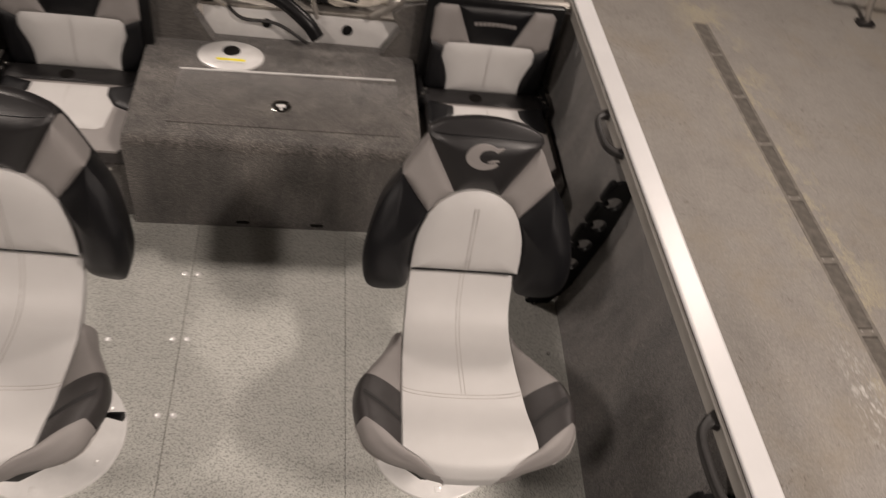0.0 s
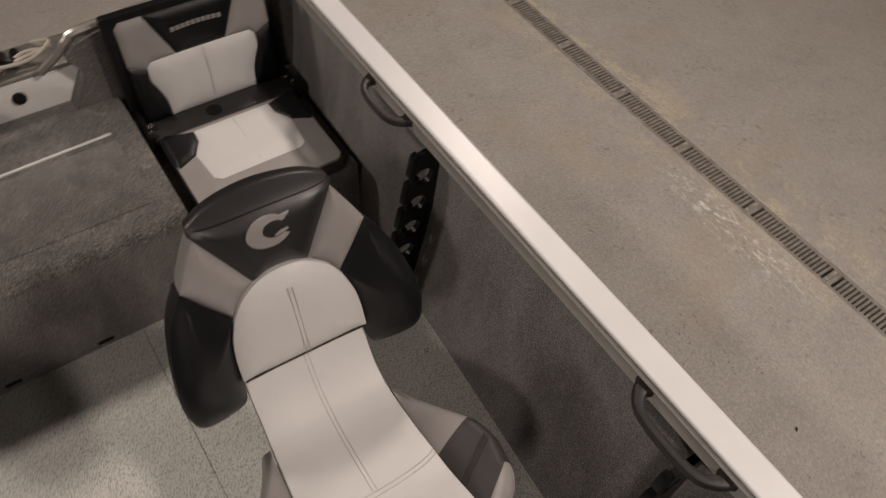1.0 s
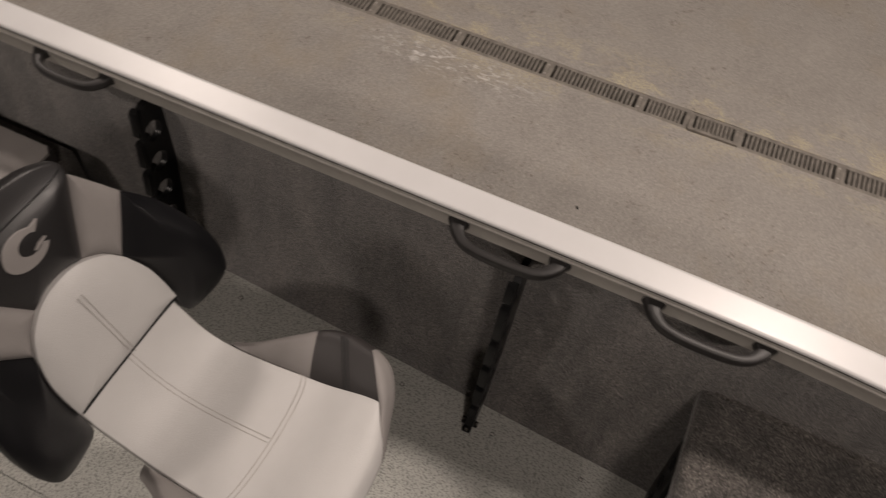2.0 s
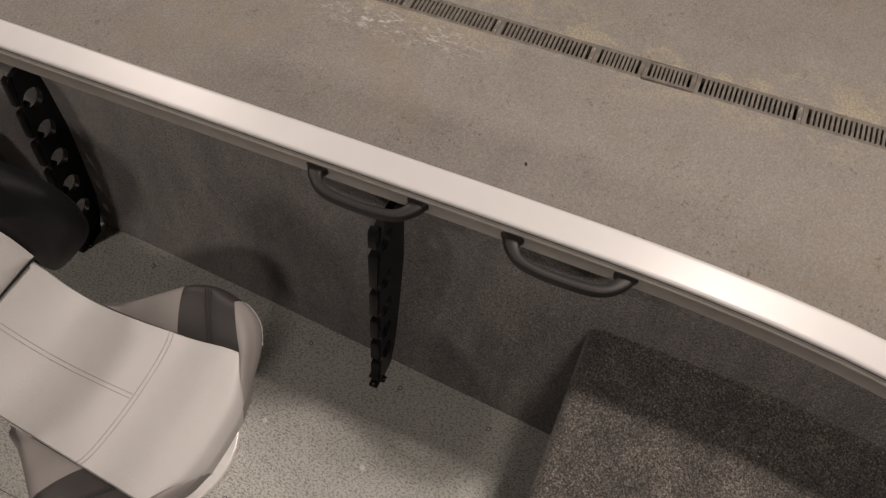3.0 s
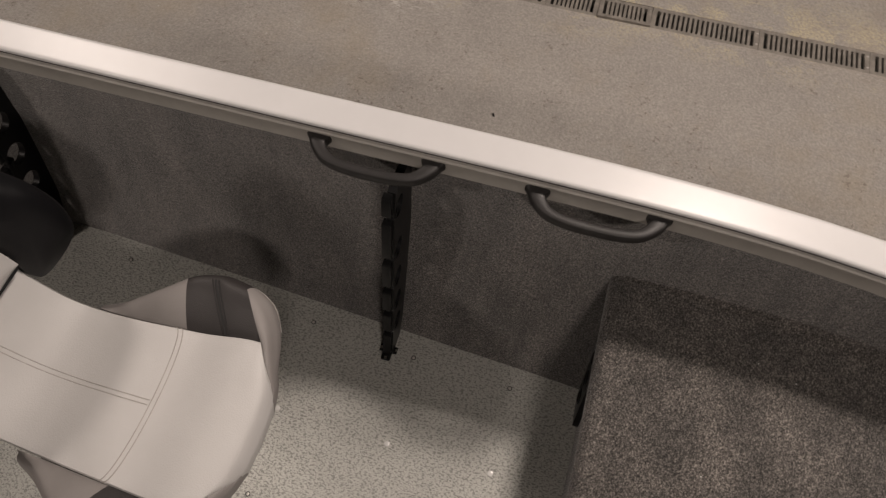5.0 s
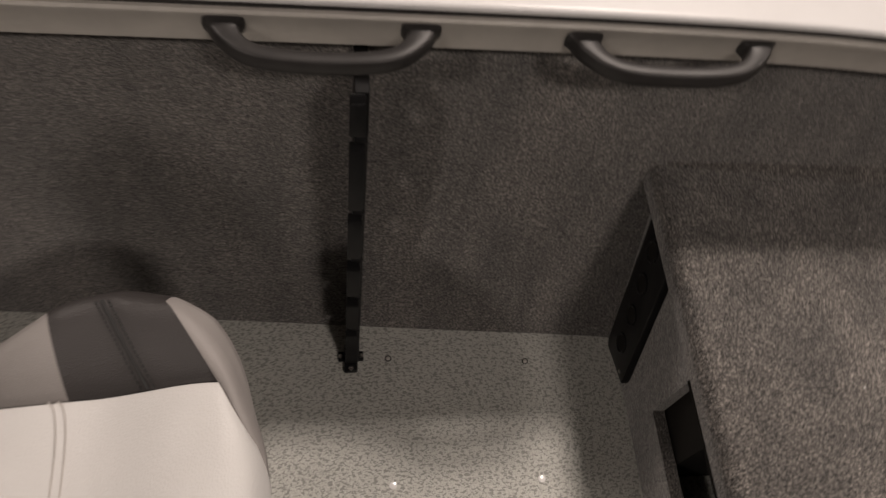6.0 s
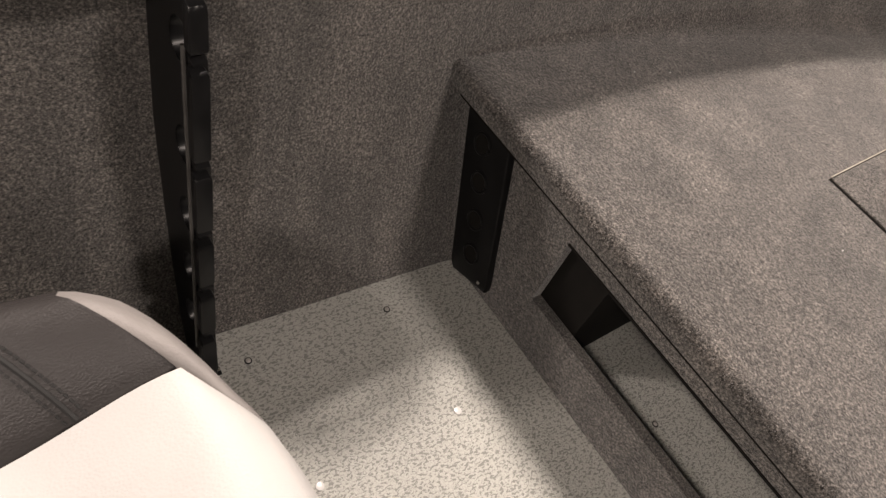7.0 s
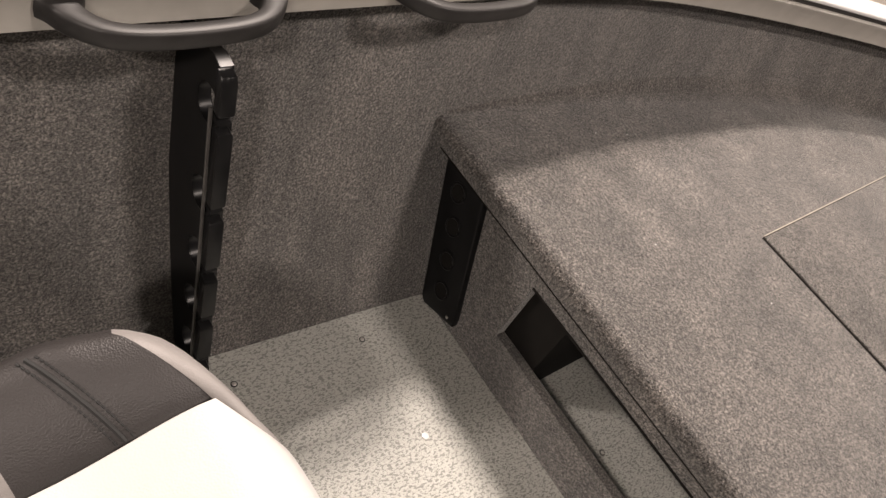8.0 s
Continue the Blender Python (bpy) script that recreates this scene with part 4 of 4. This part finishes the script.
# ---- stern fittings ----
def stern_fittings():
    pad = thing("pedestal_base", "round pale metal pedestal base on the stern box", "pedestal base", (-0.128, 2.128, 0.368))
    dish = disc(0, 0, 0, 0.008, 0.112, 40, 0.004)
    bmesh.ops.scale(dish, vec=(1, 0.75, 1), verts=dish.verts)
    part("dish", dish, PLATE, pad)
    part("socket", disc(0, 0.025, 0.006, 0.0095, 0.030, 24, 0.001), HOLLOW_BLACK, pad, "black socket")
    label = part("label_plate", block(-0.055, 0.055, -0.052, -0.012, 0.0075, 0.0088, 0.0004), PLATE, pad, "white printed label", False)
    part("label_bar", block(-0.046, 0.050, -0.033, -0.020, 0.0088, 0.0092), YELLOW, label, "yellow bar in place of lettering", False)
    for dx in (-0.032, 0.0, 0.032):
        part("label_line", block(dx - 0.012, dx + 0.012, -0.045, -0.041, 0.0088, 0.0091), DULL, label, "grey bar in place of lettering", False)
    part("socket_rim", disc(0, 0.025, 0.006, 0.0088, 0.036, 28, 0.001), PLATE, pad)
    arm = thing("tiller_arm", "black motor tiller arm with its cable over the transom", "tiller")
    part("arm", tube(smooth_line([(-0.28, 2.30, 0.545), (-0.10, 2.27, 0.555), (0.02, 2.24, 0.545), (0.12, 2.20, 0.49), (0.165, 2.18, 0.44)], 5), [0.026] * 8 + [0.025] * 13, 12), PLASTIC, arm)
    part("collar", tube([(-0.06, 2.262, 0.556), (-0.03, 2.255, 0.555)], 0.029, 14), BRIGHT, arm, "bright metal collar")
    part("cable", tube(smooth_line([(-0.16, 2.27, 0.50), (-0.1, 2.24, 0.455), (0.02, 2.23, 0.45), (0.13, 2.2, 0.40)], 6), 0.006, 6), RUBBER, arm)
    hose = thing("motor_hoses", "black hoses and pale cords heaped on the transom", "hoses")
    random.seed(4)
    for k in range(5):
        x = 0.12 + 0.035 * k
        part("hose", tube(smooth_line([(x - 0.1, 2.42, 0.50), (x - 0.04, 2.34, 0.545 + 0.02 * random.random()), (x + 0.03, 2.29, 0.52 + 0.02 * random.random()), (x + 0.05, 2.36, 0.505)], 5), 0.013, 8), PLASTIC, hose)
    for k in range(3):
        part("cord", tube(smooth_line([(0.12, 2.31 + 0.02 * k, 0.56), (0.22, 2.28, 0.535 - 0.01 * k), (0.33, 2.27 + 0.02 * k, 0.53), (0.40, 2.29, 0.555 - 0.012 * k), (0.36, 2.33, 0.54)], 6), 0.005, 6), ROPE, hose, "pale cord")
    part("lever", tube([(0.13, 2.25, 0.60), (0.16, 2.22, 0.49)], 0.008, 8), ALUMINIUM, hose, "grey metal lever")


stern_fittings()


# ---- drain in the garage floor ----
def drain():
    root = thing("trench_drain", "trench drain with dusty iron grates in concrete", "drain")
    root["kind"] = "structure"
    x0, x1 = 2.845 - 0.0605, 2.845 + 0.0605
    part("trench", loft([[(x0, y, GROUND - 0.005), (x0, y, GROUND - 0.12), (x1, y, GROUND - 0.12), (x1, y, GROUND - 0.005), (x1 + 0.01, y, GROUND - 0.005), (x1 + 0.01, y, GROUND - 0.13), (x0 - 0.01, y, GROUND - 0.13), (x0 - 0.01, y, GROUND - 0.005)] for y in (-6.0, 4.42)]), HOLLOW_BLACK, root, "dark trench below the grates", False)
    pitch, half, n = 0.4567, 0.0603, 20
    zt, zb, bar, rim = -0.0012, -0.022, 0.0112, 0.017

    def grating(length, slots):
        bm = bmesh.new()
        for a, b in ((-half, -half + rim), (half - rim, half)):
            block(a, b, -length / 2, length / 2, zb, zt, bm=bm)
        for a, b in ((-length / 2, -length / 2 + 0.020), (length / 2 - 0.020, length / 2)):
            block(-half + rim, half - rim, a, b, zb, zt, bm=bm)
        step = (length - 0.040) / slots
        for k in range(1, slots):
            y = -length / 2 + 0.020 + step * k
            block(-half + rim, half - rim, y - bar / 2, y + bar / 2, zb, zt, bm=bm)
        return bm

    first = part("grate", grating(pitch - 0.0016, n), GRATE, root, smooth=False)
    joints = [0.387 + pitch * k for k in range(-13, 9)]
    for k, y in enumerate(joints):
        if k == 12:
            continue
        g = first
        if k:
            g = new("grate", first.data)
            g.parent = root
        g.location = (2.845 + (0.003 if k % 5 == 2 else 0), y + pitch / 2, GROUND)
    # a broken grate: two halves, one of them tipped up
    halved = part("grate", grating(pitch / 2 - 0.0016, n // 2), GRATE, root, "half of a broken grate", False)
    halved.location = (2.845, joints[12] + pitch * 0.75, GROUND)
    tipped = new("grate", halved.data)
    tipped.parent = root
    tipped["label"] = "half grate tipped out of its seat"
    tipped.location, tipped.rotation_euler = (2.842, joints[12] + pitch * 0.25, GROUND + 0.007), (0.012, 0.10, 0.02)
    for k, y in enumerate(joints):
        for dx in (-0.030, 0.030):
            part("grate_bolt", disc(2.845 + dx, y + 0.009, GROUND - 0.002, GROUND + 0.0012, 0.005, 8), DULL, root)


drain()


def metal_stand():
    root = thing("metal_stand", "pale metal stand with a dark foot on the garage floor", "stand", (4.27, 4.62, GROUND))
    part("leg", tube([(0.02, 0.02, 0.02), (-0.05, 0.14, 0.42)], 0.022, 8), ALUMINIUM, root)
    part("leg", tube([(0.42, 0.10, 0.0), (0.30, 0.16, 0.42)], 0.022, 8), RUBBER, root)
    part("beam", tube([(-0.22, 0.20, 0.40), (0.15, 0.13, 0.43), (0.60, 0.05, 0.43)], 0.032, 8), PLATE, root, "pale metal beam")
    part("foot", block(-0.06, 0.07, -0.03, 0.06, 0.0, 0.035, 0.008), RUBBER, root, "dark rubber foot")


metal_stand()


def floor_debris():
    random.seed(8)
    bm = bmesh.new()
    bmesh.ops.create_icosphere(bm, subdivisions=2, radius=0.5)
    for v in bm.verts:
        v.co *= random.uniform(0.7, 1.2)
    bmesh.ops.transform(bm, matrix=pose(0, 0, 0, 0, 0, 35) @ Matrix.Diagonal((0.020, 0.008, 0.006, 1)), verts=bm.verts)
    bmesh.ops.translate(bm, verts=bm.verts, vec=(0, 0, 0.004))
    crumb = tagged(part("dirt_crumb", bm, RUBBER), "small dark crumb of dirt on the concrete floor", "debris")
    crumb.location = (2.149, 0.459, GROUND)


floor_debris()


def carpet_lint():
    for x, y in ((0.948, -0.304), (0.926, -0.378), (0.70, -0.22), (0.52, -0.36)):
        bm = bmesh.new()
        bmesh.ops.create_icosphere(bm, subdivisions=1, radius=0.0016)
        bmesh.ops.translate(bm, verts=bm.verts, vec=(x, y, 0.3475))
        tagged(part("lint_speck", bm, PLATE), "white speck of lint on the carpeted deck", "lint", "specks of lint")


carpet_lint()


def ceiling_fixtures():
    lamp_mat, nt, b = shader("lit_diffuser", 0.5)
    b.inputs["Emission Color"].default_value, b.inputs["Emission Strength"].default_value = (1, 0.93, 0.85, 1), 6.0
    # one fixture for each entry, the two added fill lamps included
    for x, y, _ in LAMPS:
        f = thing("unseen_ceiling_lamp", "unseen boxy ceiling lamp with a lit diffuser", "lamp", (x, y, 0), "garage lamps")
        part("rod", disc(0, 0, LAMP_Z + 0.14, 6.0, 0.012, 8), PAINTED, f)
        part("housing", block(-0.22, 0.22, -0.41, 0.41, LAMP_Z + 0.03, LAMP_Z + 0.14, 0.01), PAINTED, f)
        part("diffuser", block(-0.19, 0.19, -0.375, 0.375, LAMP_Z + 0.012, LAMP_Z + 0.03), lamp_mat, f, "", False)


ceiling_fixtures()
